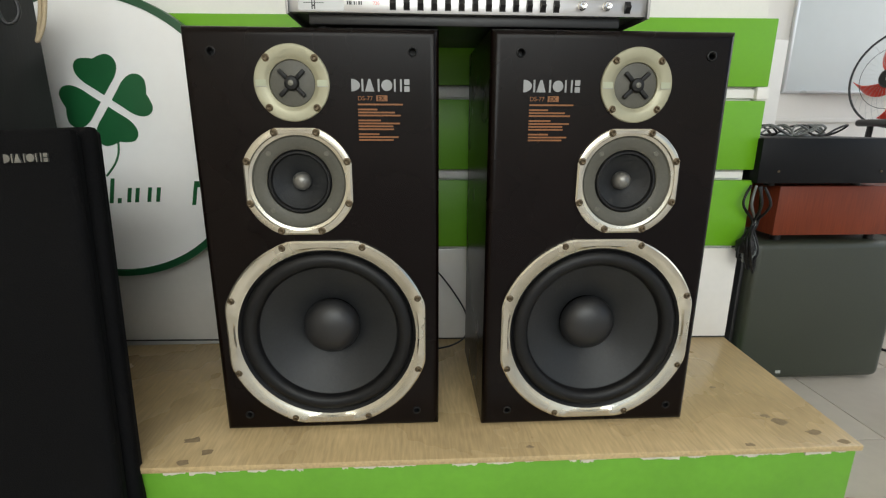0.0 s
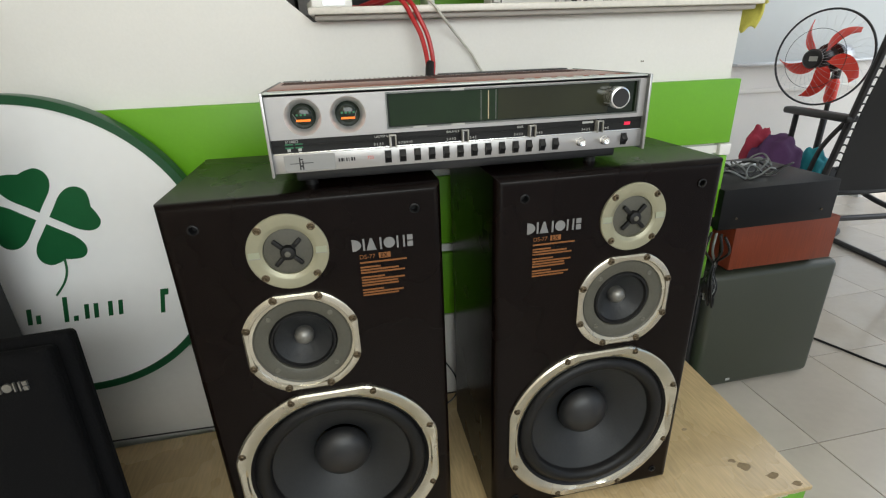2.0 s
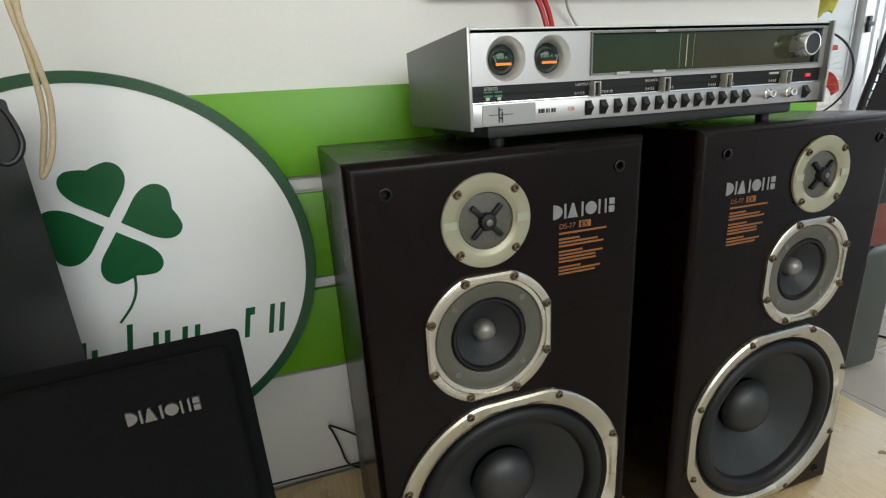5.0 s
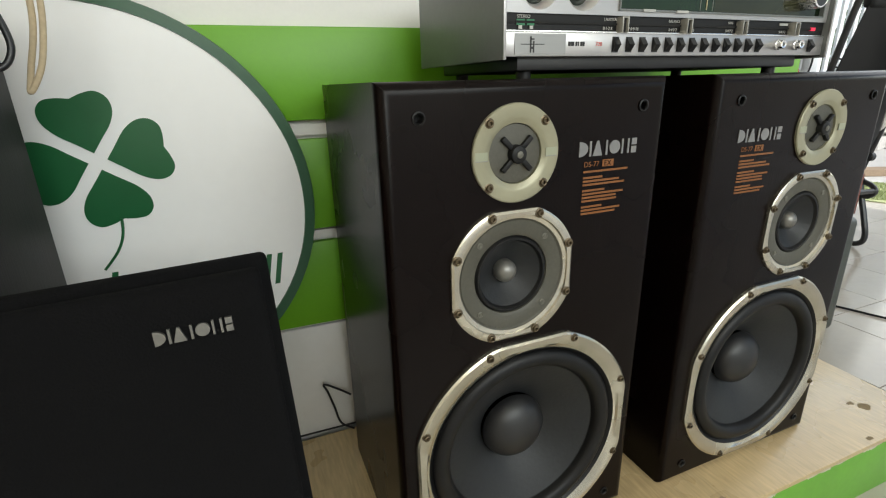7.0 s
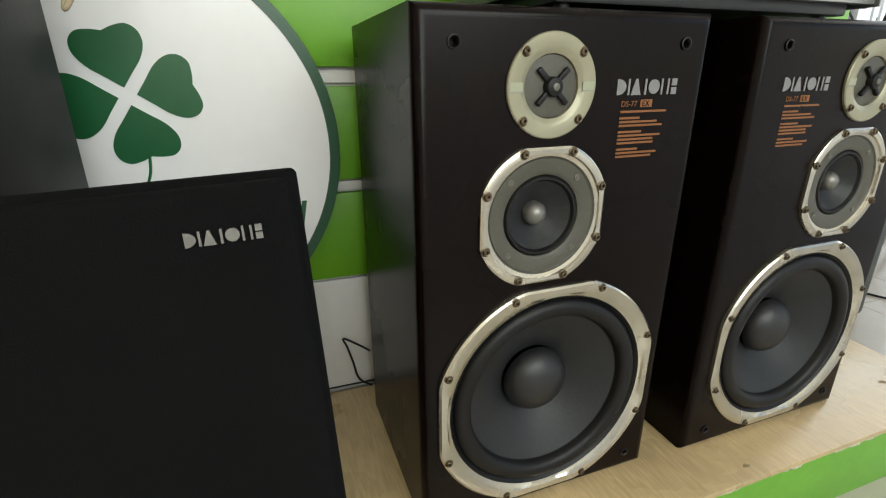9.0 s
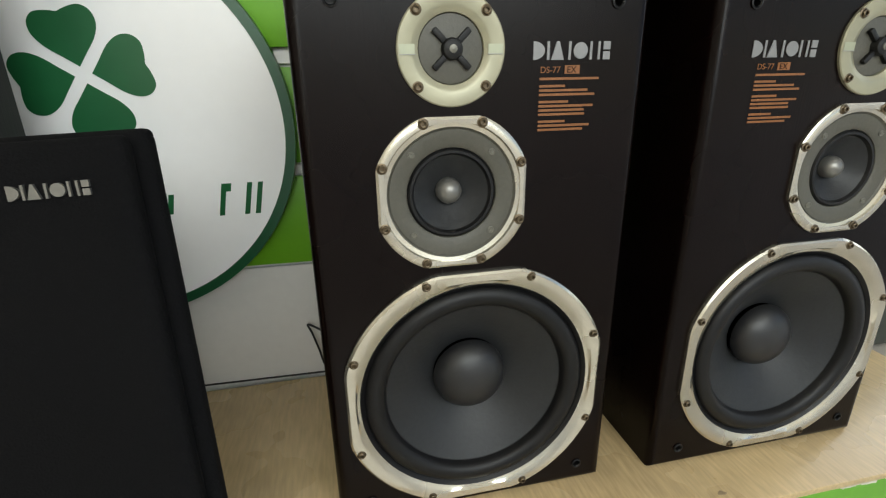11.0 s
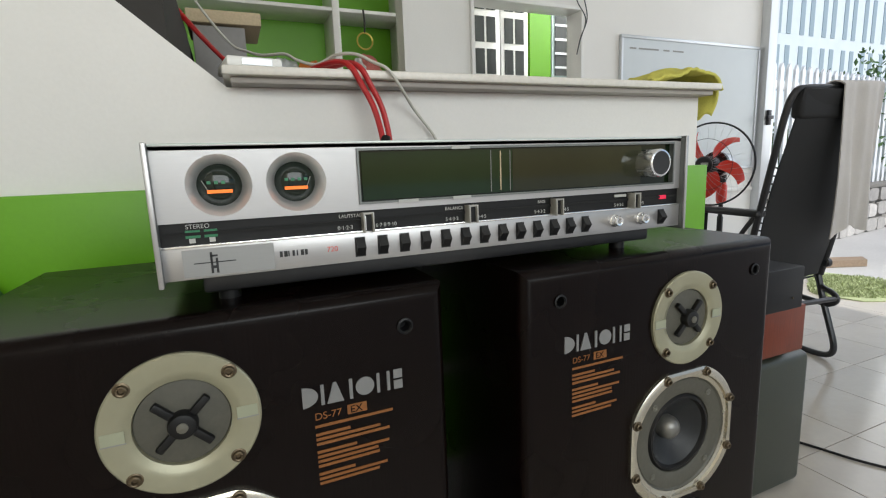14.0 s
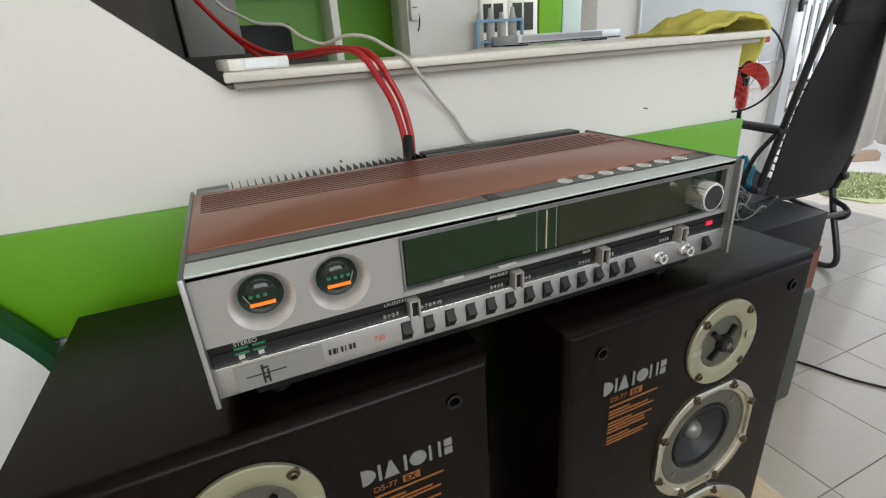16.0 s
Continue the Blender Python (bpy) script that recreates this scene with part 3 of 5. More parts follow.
    for g in ([0.072], [0.031, 0.059, 0.068], [0.036, 0.067, 0.056, 0.057], [0.033, 0.064, 0.056]):
        for w in g:
            part("print_line", box(tx0, tx0 + w, -0.0006, 0, z, z + 0.0026), M_orange_ink, sp, "orange printed line", smooth=None)
            z -= 0.0046
        z -= 0.0032
    return sp


loudspeaker(-0.357, 0.814, False, 0.012, "black three-way loudspeaker with silver driver rings beside the round sign")
loudspeaker(0.1215, 0.806, True, 0.0065, "black three-way loudspeaker with silver driver rings near stacked cases")

# ---- receiver ----
RX, RY, RZ, RW, RH, RD = -0.198, 0.842, 0.880, 0.580, 0.108, 0.262
rec = thing("stereo_receiver", (RX, RY, RZ), "vintage silver stereo receiver with brown top, across both loudspeakers", "receiver")


def quad_holes(x0, x1, z0, z1, circles, y=0.0, rects=()):
    bm = bmesh.new()
    vs = [bm.verts.new((x, y, z)) for x, z in ((x0, z0), (x1, z0), (x1, z1), (x0, z1))]
    edges = [bm.edges.new((vs[i], vs[(i + 1) % 4])) for i in range(4)]
    for cx, cz, r in circles:
        c = [bm.verts.new((cx + r * math.cos(2 * math.pi * i / 48), y, cz + r * math.sin(2 * math.pi * i / 48))) for i in range(48)]
        edges += [bm.edges.new((c[i], c[(i + 1) % 48])) for i in range(48)]
    for a0, a1, b0, b1 in rects:
        c = [bm.verts.new((x, y, z)) for x, z in ((a0, b0), (a1, b0), (a1, b1), (a0, b1))]
        edges += [bm.edges.new((c[i], c[(i + 1) % 4])) for i in range(4)]
    bmesh.ops.triangle_fill(bm, use_beauty=True, edges=edges, normal=(0, -1, 0))
    return bm


MET = [(0.0515, 0.0762), (0.1135, 0.0762)]
WIN = (0.1685, 0.563, 0.054, 0.1025)
body = box(0.004, RW - 0.004, 0.03, RD, 0.004, RH - 0.004, 0.002)
part("body", body, M_grey_metal, rec, "grey steel case")
fas = quad_holes(0.003, RW - 0.003, 0.047, RH, [(a, b, 0.0255) for a, b in MET], 0.0, [WIN])
add_box(fas, 0.003, RW - 0.003, 0.0, 0.026, RH - 0.003, RH)
part("fascia", fas, M_alu, rec, "brushed aluminium front panel", smooth=None)
part("top_strip", box(0.003, RW - 0.003, -0.001, 0.026, RH, RH + 0.0025, 0.001), M_lip, rec, "pale anodised front lip")
part("dark_strip", box(0.003, RW - 0.003, 0.0265, 0.034, RH - 0.004, RH + 0.001), M_black, rec, "dark line along the top", smooth=None)
part("button_rail", box(0.003, RW - 0.003, 0.0345, 0.052, RH - 0.004, RH + 0.0005), M_grey_metal, rec, "grey rail on the top", smooth=None)
part("rail_notch", box(0.275, 0.288, 0.0335, 0.0525, RH - 0.003, RH + 0.0012), M_black, rec, smooth=None)
part("top_cover", box(0.003, RW - 0.003, 0.0525, RD - 0.012, RH - 0.004, RH + 0.002, 0.001), M_wood_top, rec, "reddish brown wood veneer top")
for k in range(9):
    y = 0.165 + 0.0085 * k
    part("vent_slot", box(0.012, RW - 0.012 - 0.01 * (k % 3), y, y + 0.0013, RH, RH + 0.0024), M_slot, rec, smooth=None)
chb = None
for k in range(7):
    p = (0.372 + 0.0275 * k, 0.0435, RH + 0.0005)
    if chb is None:
        chb = part("preset_button", lathe([(0.0088, 0), (0.0088, 0.0010), (0.0079, 0.0016), (0.0066, 0.0009), (0.0058, 0.0004), (0, 0.0004)], 24, axis="z"), M_alu_bright, rec, "round chrome preset button", loc=p)
    else:
        again("preset_button", chb, p, rec)
for x in (-0.0005, RW - 0.0035):
    part("side_plate", box(x, x + 0.004, -0.006, RD, -0.004, RH + 0.003, 0.0012), M_grey_metal, rec, "grey metal side plate with bright front edge")
    part("side_edge", box(x, x + 0.004, -0.0085, -0.0062, -0.004, RH + 0.003, 0.0008), M_alu, rec)
fin = None
for k in range(30):
    p = (0.045 + k * 0.0092, RD + 0.002, 0.02)
    if fin is None:
        fin = part("heat_fin", prism([(0, 0), (0.0022, 0), (0.0016, RH - 0.018), (0.0006, RH - 0.018)], -0.004, 0.022), M_black, rec, "", smooth=None, loc=p)
    else:
        again("heat_fin", fin, p, rec)
part("rear_cover", box(0.30, 0.566, RD - 0.002, RD + 0.026, 0.02, RH + 0.004, 0.002), M_black, rec, "black rear connector cover")
part("rear_corner", box(0.006, 0.042, RD - 0.004, RD + 0.014, 0.02, RH + 0.003, 0.002), M_grey_metal, rec)
# meters
for i, (cx, cz) in enumerate(MET):
    me = part("level_meter", lathe([(0.0255, 0.0), (0.0246, 0.0012), (0.0222, 0.004), (0.0190, 0.011), (0.0174, 0.0145)], 56), M_satin, rec, "round meter with chrome cup and glowing amber bar", loc=(cx, 0, cz))
    part("dial", lathe([(0.0178, 0.0140), (0.015, 0.0102), (0.009, 0.0075), (0, 0.0066)], 40), M_meter, me, "dark domed meter glass")
    part("amber_bar", box(-0.0098, 0.0098, 0.0064, 0.0094, -0.0066, -0.0038), M_amber, me, "glowing amber bar", smooth=None)
    marks = bmesh.new()
    for k in range(3 + i % 2):
        add_box(marks, -0.0095 + k * 0.0055, -0.0065 + k * 0.0055, 0.0064, 0.0090, 0.001, 0.0036)
    part("scale", marks, M_green_print, me, smooth=None)
    part("needle", prism([(0.008 - 0.016 * (1 - i), -0.007), (0.0087 - 0.016 * (1 - i), -0.007), (0.0130 - 0.026 * (1 - i), 0.0042), (0.0124 - 0.026 * (1 - i), 0.0042)], 0.0066, 0.0098), M_grey_print, me, smooth=None)
# dial window
x0, x1, z0, z1 = WIN
win = part("dial_window", box(x0, x1, 0.004, 0.006, z0, z1), M_glass_dark, rec, "dark green-black dial glass", smooth=None)
frame_bm = bmesh.new()
for a, b, c, d in ((x0 - 0.001, x1 + 0.001, z0 - 0.0012, z0 + 0.0008), (x0 - 0.001, x1 + 0.001, z1 - 0.0008, z1 + 0.0014), (x0 - 0.001, x0 + 0.0008, z0 + 0.0008, z1 - 0.0008), (x1 - 0.0008, x1 + 0.001, z0 + 0.0008, z1 - 0.0008)):
    add_box(frame_bm, a, b, -0.0025, 0.004, c, d)
part("window_frame", frame_bm, M_grey_metal, win, "thin grey metal window frame", smooth=None)
part("tuning_needle", box(0.3195, 0.3208, 0.0022, 0.0036, z0 + 0.004, z1 - 0.004), M_strap, win, smooth=None)
for x in (0.3085, 0.3315):
    part("carriage_wire", box(x, x + 0.0006, 0.0024, 0.0036, z0 + 0.003, z1 - 0.003), M_grey_print, win, smooth=None)
part("scale_panel", box(0.1725, 0.335, 0.003, 0.0039, z0 + 0.002, z1 - 0.002), M_glass_green, win, "green tinted dial panel", smooth=None)
part("scale_panel", box(0.3352, 0.515, 0.003, 0.0039, z0 + 0.002, z1 - 0.002), M_glass_olive, win, "olive tinted dial panel", smooth=None)
for x, z in ((0.262, z0 - 0.0018), (0.262, z1 - 0.0012), (0.205, z0 - 0.0018)):
    part("clip", box(x, x + 0.02, -0.0035, -0.0022, z, z + 0.003), M_white_print, win, smooth=None)
kn = part("tuning_knob", lathe([(0.0162, 0.003), (0.0162, -0.019), (0.0155, -0.0205), (0.0135, -0.021)], 40), M_alu_bright, rec, "ribbed chrome tuning knob", loc=(0.522, 0, 0.0795))
part("knob_face", lathe([(0.0137, -0.0205), (0.0128, -0.0212), (0, -0.0206)], 32), M_black, kn, "black knob face")
for k in range(5):
    a = 2 * math.pi * k / 5 + 0.4
    rib = box(-0.0005, 0.0005, -0.0185, 0.002, 0.0160, 0.0167)
    bmesh.ops.transform(rib, matrix=Matrix.Rotation(a, 4, "Y"), verts=rib.verts)
    part("groove", rib, M_grey_print, kn, smooth=None)
# slider band
band = part("slider_band", box(0.003, RW - 0.003, 0.003, 0.02, 0.0285, 0.047), M_plug, rec, "recessed black slider band", smooth=None)
part("band_lip", box(0.003, RW - 0.003, -0.002, 0.012, 0.0265, 0.0285, 0.0005), M_alu_bright, rec, "bright strip under the band")
part("band_groove", box(0.006, RW - 0.006, 0.0012, 0.004, 0.0362, 0.0388), M_hole, rec, smooth=None)
sld = None
SCALES = (("0\u00b71\u00b72\u00b73", "6\u00b77\u00b78\u00b79\u00b710"), ("5\u00b74\u00b73\u00b72", "3\u00b74\u00b75"), ("5\u00b74\u00b73\u00b72", "3\u00b74\u00b75"), ("5\u00b74\u00b73\u00b72", "3\u00b74\u00b75"))
for x, (low, high) in zip((0.1735, 0.282, 0.388, 0.500), SCALES):
    if sld is None:
        staple = box(-0.0052, -0.0034, -0.009, 0.003, 0.027, 0.0455, 0.0005)
        add_box(staple, 0.0034, 0.0052, -0.009, 0.003, 0.027, 0.0455, 0.0005)
        add_box(staple, -0.0036, 0.0036, -0.0086, 0.003, 0.0435, 0.0453, 0.0005)
        sld = part("slider_knob", staple, M_clear, rec, "clear plastic slider knob", loc=(x, 0, 0))
        slot = part("core", box(-0.0033, 0.0033, -0.005, 0.003, 0.028, 0.0434), M_plug, sld, "dark core of the knob", smooth=None)
        # glint in the clear knob, modelled as a thin bright strip
        tip = part("glint_edge", box(-0.0030, -0.0022, -0.0062, -0.0049, 0.029, 0.0425), M_alu_bright, sld, "bright strip standing for a glint inside the knob", smooth=None)
    else:
        o = again("slider_knob", sld, (x, 0, 0), rec)
        o["label"] = "clear plastic slider knob"
        again("core", slot, (0, 0, 0), o)
        again("glint_edge", tip, (0, 0, 0), o)
    words(low, x - 0.0275, 0.0305, 0.0052, M_white_print, rec, "scale", y=0.0008)
    words(high, x + 0.0085, 0.0305, 0.0052, M_white_print, rec, "scale", y=0.0008)


words("STEREO", 0.0225, 0.0418, 0.0052, M_white_print, rec, y=0.0022)
words("LAUTSTÄRKE", 0.148, 0.0412, 0.0046, M_white_print, rec, y=0.0022)
words("BALANCE", 0.255, 0.0412, 0.0046, M_white_print, rec, y=0.0022)
words("BASS", 0.366, 0.0412, 0.0046, M_white_print, rec, y=0.0022)
part("print_bar", box(0.474, 0.492, 0.0018, 0.003, 0.0412, 0.0442), M_white_print, rec, smooth=None)
part("stereo_lamp", box(0.022, 0.033, 0.0015, 0.003, 0.034, 0.0405), M_green_print, rec, "green stereo indicator", smooth=None)
part("stereo_lamp", box(0.036, 0.046, 0.0015, 0.003, 0.034, 0.0405), M_green_print, rec, "green stereo indicator", smooth=None)
for x in (0.0245, 0.0395):
    part("print_bar", box(x, x + 0.0045, 0.0008, 0.0026, 0.030, 0.0336), M_white_print, rec, smooth=None)
part("power_light", box(0.546, 0.556, 0.001, 0.003, 0.035, 0.0395), M_redled, rec, "glowing red power indicator", smooth=None)
# lower strip
part("lower_strip", box(0.003, RW - 0.003, -0.001, 0.012, 0.0, 0.0265, 0.0005), M_alu, rec, "brushed aluminium lower strip")
part("emblem_plate", box(0.018, 0.089, -0.0022, -0.0008, 0.002, 0.025), M_plate, rec, "dull grey emblem plate", smooth=None)
em = bmesh.new()
add_box(em, 0.026, 0.058, -0.0028, -0.002, 0.0128, 0.0136)
for x in (0.0385, 0.0425):
    add_box(em, x, x + 0.0018, -0.0028, -0.002, 0.004, 0.0128 + (0.009 if x < 0.04 else 0.004))
add_box(em, 0.0385, 0.0443, -0.0028, -0.002, 0.018, 0.0195)
add_box(em, 0.0403, 0.0425, -0.0028, -0.002, 0.008, 0.0105)
part("emblem", em, M_black, rec, "dark printed emblem", smooth=None)
lb = bmesh.new()
for k, w in enumerate((0.0024, 0.003, 0.001, 0.002, 0.001, 0.0025, 0.0022)):
    add_box(lb, 0.0935 + k * 0.0036, 0.0935 + k * 0.0036 + w, -0.0022, -0.001, 0.0115, 0.0165)
part("maker_mark", lb, M_black, rec, "dark maker's mark of plain bars", smooth=None)
words("720", 0.1345, 0.0118, 0.0068, M_redprint, rec, "model_print", y=-0.0014)
but = None
for x in [0.1655 + k * 0.0219 for k in range(13)] + [0.5455]:
    if but is None:
        bb = prism([(-0.0050, -0.0092), (0.0050, -0.0092), (0.0050, 0.0092), (-0.0050, 0.0092)], -0.0016, 0.001)
        for z0, z1, d0, d1 in ((-0.0082, 0.0, -0.0018, -0.0082), (0.0, 0.0085, -0.0082, -0.0018)):
            v = [bb.verts.new(p) for p in ((-0.0042, -0.0015, z0), (0.0042, -0.0015, z0), (0.0042, -0.0015, z1), (-0.0042, -0.0015, z1), (-0.0042, d0, z0), (0.0042, d0, z0), (0.0042, d1, z1), (-0.0042, d1, z1))]
            for q in ((0, 1, 2, 3), (4, 5, 6, 7), (0, 1, 5, 4), (3, 2, 6, 7), (0, 3, 7, 4), (1, 2, 6, 5)):
                bb.faces.new([v[n] for n in q])
        but = part("rocker_button", bb, M_black, rec, "black rocker button", loc=(x, 0, 0.0135), smooth=None)
    else:
        o = again("rocker_button", but, (x, 0, 0.0135), rec)
for x in (0.469, 0.510):
    jk = part("headphone_jack", lathe([(0.0072, 0.0), (0.0072, -0.004), (0.006, -0.005), (0.006, -0.011), (0.0052, -0.012), (0.003, -0.0115), (0.003, -0.004), (0, -0.004)], 28), M_alu_bright, rec, "chrome headphone socket", loc=(x, -0.001, 0.0145))
part("base", box(0.03, RW - 0.04, 0.012, RD - 0.02, -0.016, 0.006, 0.003), M_black, rec, "black underside tray")
ft = None
for x in (0.05, RW - 0.075):
    for y in (0.03, RD - 0.05):
        if ft is None:
            ft = part("foot", lathe([(0, -0.028), (0.008, -0.028), (0.0095, -0.026), (0.0095, -0.012), (0, -0.012)], 20, axis="z"), M_rubber, rec, "black rubber foot", loc=(x, y, 0))
        else:
            again("foot", ft, (x, y, 0), rec)

# ---- round shop sign ----
SX, SZ, SR = -0.705, 0.669, 0.320
sign = thing("round_sign", (SX, 1.168, SZ), "round white shop sign with green rim and clover", "sign")
part("face", lathe([(0.304, 0.0), (0.0, 0.0)], 96), M_sign, sign, "glossy white sign face", smooth=None)
part("rim", lathe([(0.303, 0.001), (0.304, -0.003), (SR, -0.003), (SR + 0.001, 0.001), (SR + 0.001, 0.026), (0.0, 0.026)], 96), M_signrim, sign, "dark green rim")


def leaf(angle):
    half = smooth_path([(0, 0, 0.013), (0.017, 0, 0.030), (0.037, 0, 0.050), (0.0475, 0, 0.070), (0.046, 0, 0.088), (0.034, 0, 0.099), (0.017, 0, 0.099), (0, 0, 0.0945)], 5)
    pts = [(p.x, p.z) for p in half] + [(-p.x, p.z) for p in half[-2:0:-1]]
    c, s = math.cos(angle), math.sin(angle)
    return [((x * c - z * s) * 0.95, (x * s + z * c) * 0.95) for x, z in pts]


LX, LZ = -0.686 - SX, 0.757 - SZ
for k in range(4):
    part("clover_leaf", prism([(LX + x, LZ + z) for x, z in leaf(radians(10 + 90 * k))], -0.0015, -0.0002), M_signgreen, sign, "dark green heart-shaped clover leaf", smooth=None)
part("clover_stem", tube([(LX + 0.012, -0.001, LZ - 0.088), (LX + 0.008, -0.001, LZ - 0.115), (LX - 0.004, -0.001, LZ - 0.14), (LX - 0.026, -0.001, LZ - 0.166)], 0.0022, 6), M_signgreen, sign, "thin green stem")
# plain slanted strokes where the shop's name stands
for x, z, h in [(-0.784, 0.530, 0.036), (-0.768, 0.530, 0.020), (-0.716, 0.527, 0.058), (-0.698, 0.527, 0.012), (-0.676, 0.529, 0.034), (-0.658, 0.529, 0.034), (-0.630, 0.530, 0.034), (-0.610, 0.530, 0.034), (-0.528, 0.522, 0.056), (-0.512, 0.564, 0.014), (-0.486, 0.522, 0.056), (-0.468, 0.522, 0.056)]:
    l, w = h * 0.2, 0.0085
    part("name_bar", prism([(x - SX, z - SZ), (x + w - SX, z - SZ), (x + w + l - SX, z + h - SZ), (x + l - SX, z + h - SZ)], -0.0015, -0.0002), M_signgreen, sign, "dark green bar of the sign's name", smooth=None)

# ---- grille panel and tall speaker beside the platform ----
GW, GH, GT = 0.386, 0.695, 0.033


def grille(base, label):
    """Cloth-covered frame with softly rounded edges; the back frame is a little smaller than the cloth."""
    g = thing("speaker_grille", base, label, "speaker grille", "detached grilles", rot=(-7.2, -2.0, 0))

    def loop(bm, i, y):
        r, out = 0.006 + i * 0.3, []
        for cx, cz, a0 in ((GW - i - r, i + r, -90), (GW - i - r, GH - i - r, 0), (i + r, GH - i - r, 90), (i + r, i + r, 180)):
            out += [bm.verts.new((cx + r * math.cos(radians(a0 + 22.5 * k)), y, cz + r * math.sin(radians(a0 + 22.5 * k)))) for k in range(5)]
        return out

    def shell(steps):
        bm = bmesh.new()
        loops = [loop(bm, i, y) for i, y in steps]
        bm.faces.new(loops[0]), bm.faces.new(loops[-1])
        for p, q in zip(loops, loops[1:]):
            for k in range(len(p)):
                n = (k + 1) % len(p)
                bm.faces.new((p[k], p[n], q[n], q[k]))
        return bm
    part("frame_board", shell([(0.0045, GT), (0.0035, GT - 0.001), (0.0035, 0.0225), (0.0055, 0.022)]), M_border, g, "plain black backing frame", smooth=30)
    part("cloth", shell([(0.003, 0.022), (0.0, 0.019), (0.0, 0.011), (0.0012, 0.007), (0.004, 0.0035), (0.009, 0.001), (0.015, 0.0)]), M_grille, g, "black stretched cloth with soft edges", smooth=30)
    return g


front_grille = grille((-0.854, 0.647, 0.001), "detached black cloth loudspeaker grille leaning in front of another")
badge(0.297, 0.648, 0.0124, -0.003, front_grille, M_dome, "dull silver plain mark of the maker's badge")
grille((-0.846, 0.6825, 0.003), "detached black cloth loudspeaker grille leaning on the platform edge")

ts = thing("tall_speaker", (-1.11, 0.835, PLAT), "tall black ash loudspeaker cabinet on the platform", "loudspeaker")
part("cabinet", box(0, 0.377, 0, 0.235, 0.012, 0.80, 0.005), M_tall, ts)
part("base_plate", box(0.004, 0.373, 0.004, 0.231, 0, 0.012, 0.003), M_black, ts)


# ---- cables behind the speakers and on the sill ----
def cable(name, pts, r, material, label, category="cable", steps=8, n=8):
    return tagged(part(name, tube(pts, r, n, steps), material, smooth=60), label, category)


NAILS_AT = ((0.004, 0.979), (0.589, 0.995))
c1 = thing("speaker_cable", (0, 0, 0), "pair of red cables from the receiver over the sill", "cable")
part("lead", tube([(0.082, 1.128, 0.985), (0.086, 1.142, 1.015), (0.078, 1.152, 1.06), (0.062, 1.157, 1.095), (0.050, 1.160, 1.118), (0.038, 1.185, 1.132), (0.018, 1.24, 1.136), (-0.02, 1.33, 1.130), (-0.055, 1.42, 1.126), (-0.085, 1.5, 1.158), (-0.125, 1.58, 1.212), (-0.18, 1.68, 1.30), (-0.26, 1.75, 1.42)], 0.0046, 10), M_redcable, c1, "red sheathed lead")
part("lead", tube([(0.092, 1.128, 0.985), (0.098, 1.144, 1.015), (0.091, 1.152, 1.06), (0.076, 1.157, 1.095), (0.064, 1.160, 1.118), (0.052, 1.19, 1.132), (0.032, 1.25, 1.134), (-0.01, 1.34, 1.128), (-0.05, 1.43, 1.138), (-0.09, 1.51, 1.168), (-0.132, 1.59, 1.222), (-0.19, 1.69, 1.31), (-0.27, 1.76, 1.43)], 0.0046, 10), M_redcable, c1, "red sheathed lead")
part("boot", tube([(0.087, 1.120, 0.965), (0.087, 1.128, 0.99), (0.091, 1.142, 1.012)], 0.0085, 12), M_rubber, c1, "black cable boot")
cable("white_cable", [(0.275, 1.15, 0.972), (0.252, 1.185, 0.976), (0.218, 1.19, 0.984), (0.19, 1.192, 1.025), (0.172, 1.188, 1.045), (0.152, 1.180, 1.066), (0.122, 1.152, 1.094), (0.104, 1.153, 1.118), (0.088, 1.175, 1.132), (0.067, 1.2, 1.148), (0.042, 1.23, 1.152), (0.016, 1.27, 1.144), (-0.009, 1.31, 1.158), (-0.025, 1.35, 1.176), (-0.059, 1.4, 1.183), (-0.083, 1.45, 1.2), (-0.11, 1.5, 1.225), (-0.16, 1.6, 1.32), (-0.22, 1.7, 1.45)], 0.0026, M_whitecable, "thin white cable lying over the stone sill")
cable("black_wire", [(-0.352, 1.186, 0.242), (-0.376, 1.186, 0.262), (-0.404, 1.186, 0.281), (-0.398, 1.184, 0.262), (-0.388, 1.186, 0.222), (-0.378, 1.186, 0.18), (-0.352, 1.186, 0.157)], 0.0022, M_black, "thin black wire looping behind the loudspeaker")
cable("black_wire", [(0.035, 1.14, 0.37), (0.062, 1.15, 0.343), (0.104, 1.15, 0.283), (0.128, 1.15, 0.232), (0.126, 1.15, 0.18), (0.085, 1.14, 0.157), (0.02, 1.12, 0.156)], 0.0022, M_black, "thin black wire hanging between the loudspeakers")

# package and towel on the sill
pk = thing("small_package", (-0.088, 1.215, 1.117), "small white packet with a clear window on the sill", "package", rot=(0, 0, 8))
part("carton", box(-0.042, 0.035, -0.035, 0.06, 0.0, 0.015, 0.003), M_trim, pk)
part("window", box(-0.022, 0.02, -0.037, -0.0352, 0.003, 0.012), M_frame, pk, "clear packet window", smooth=None)

tb = bmesh.new()
NX, NY = 44, 26
grid = []
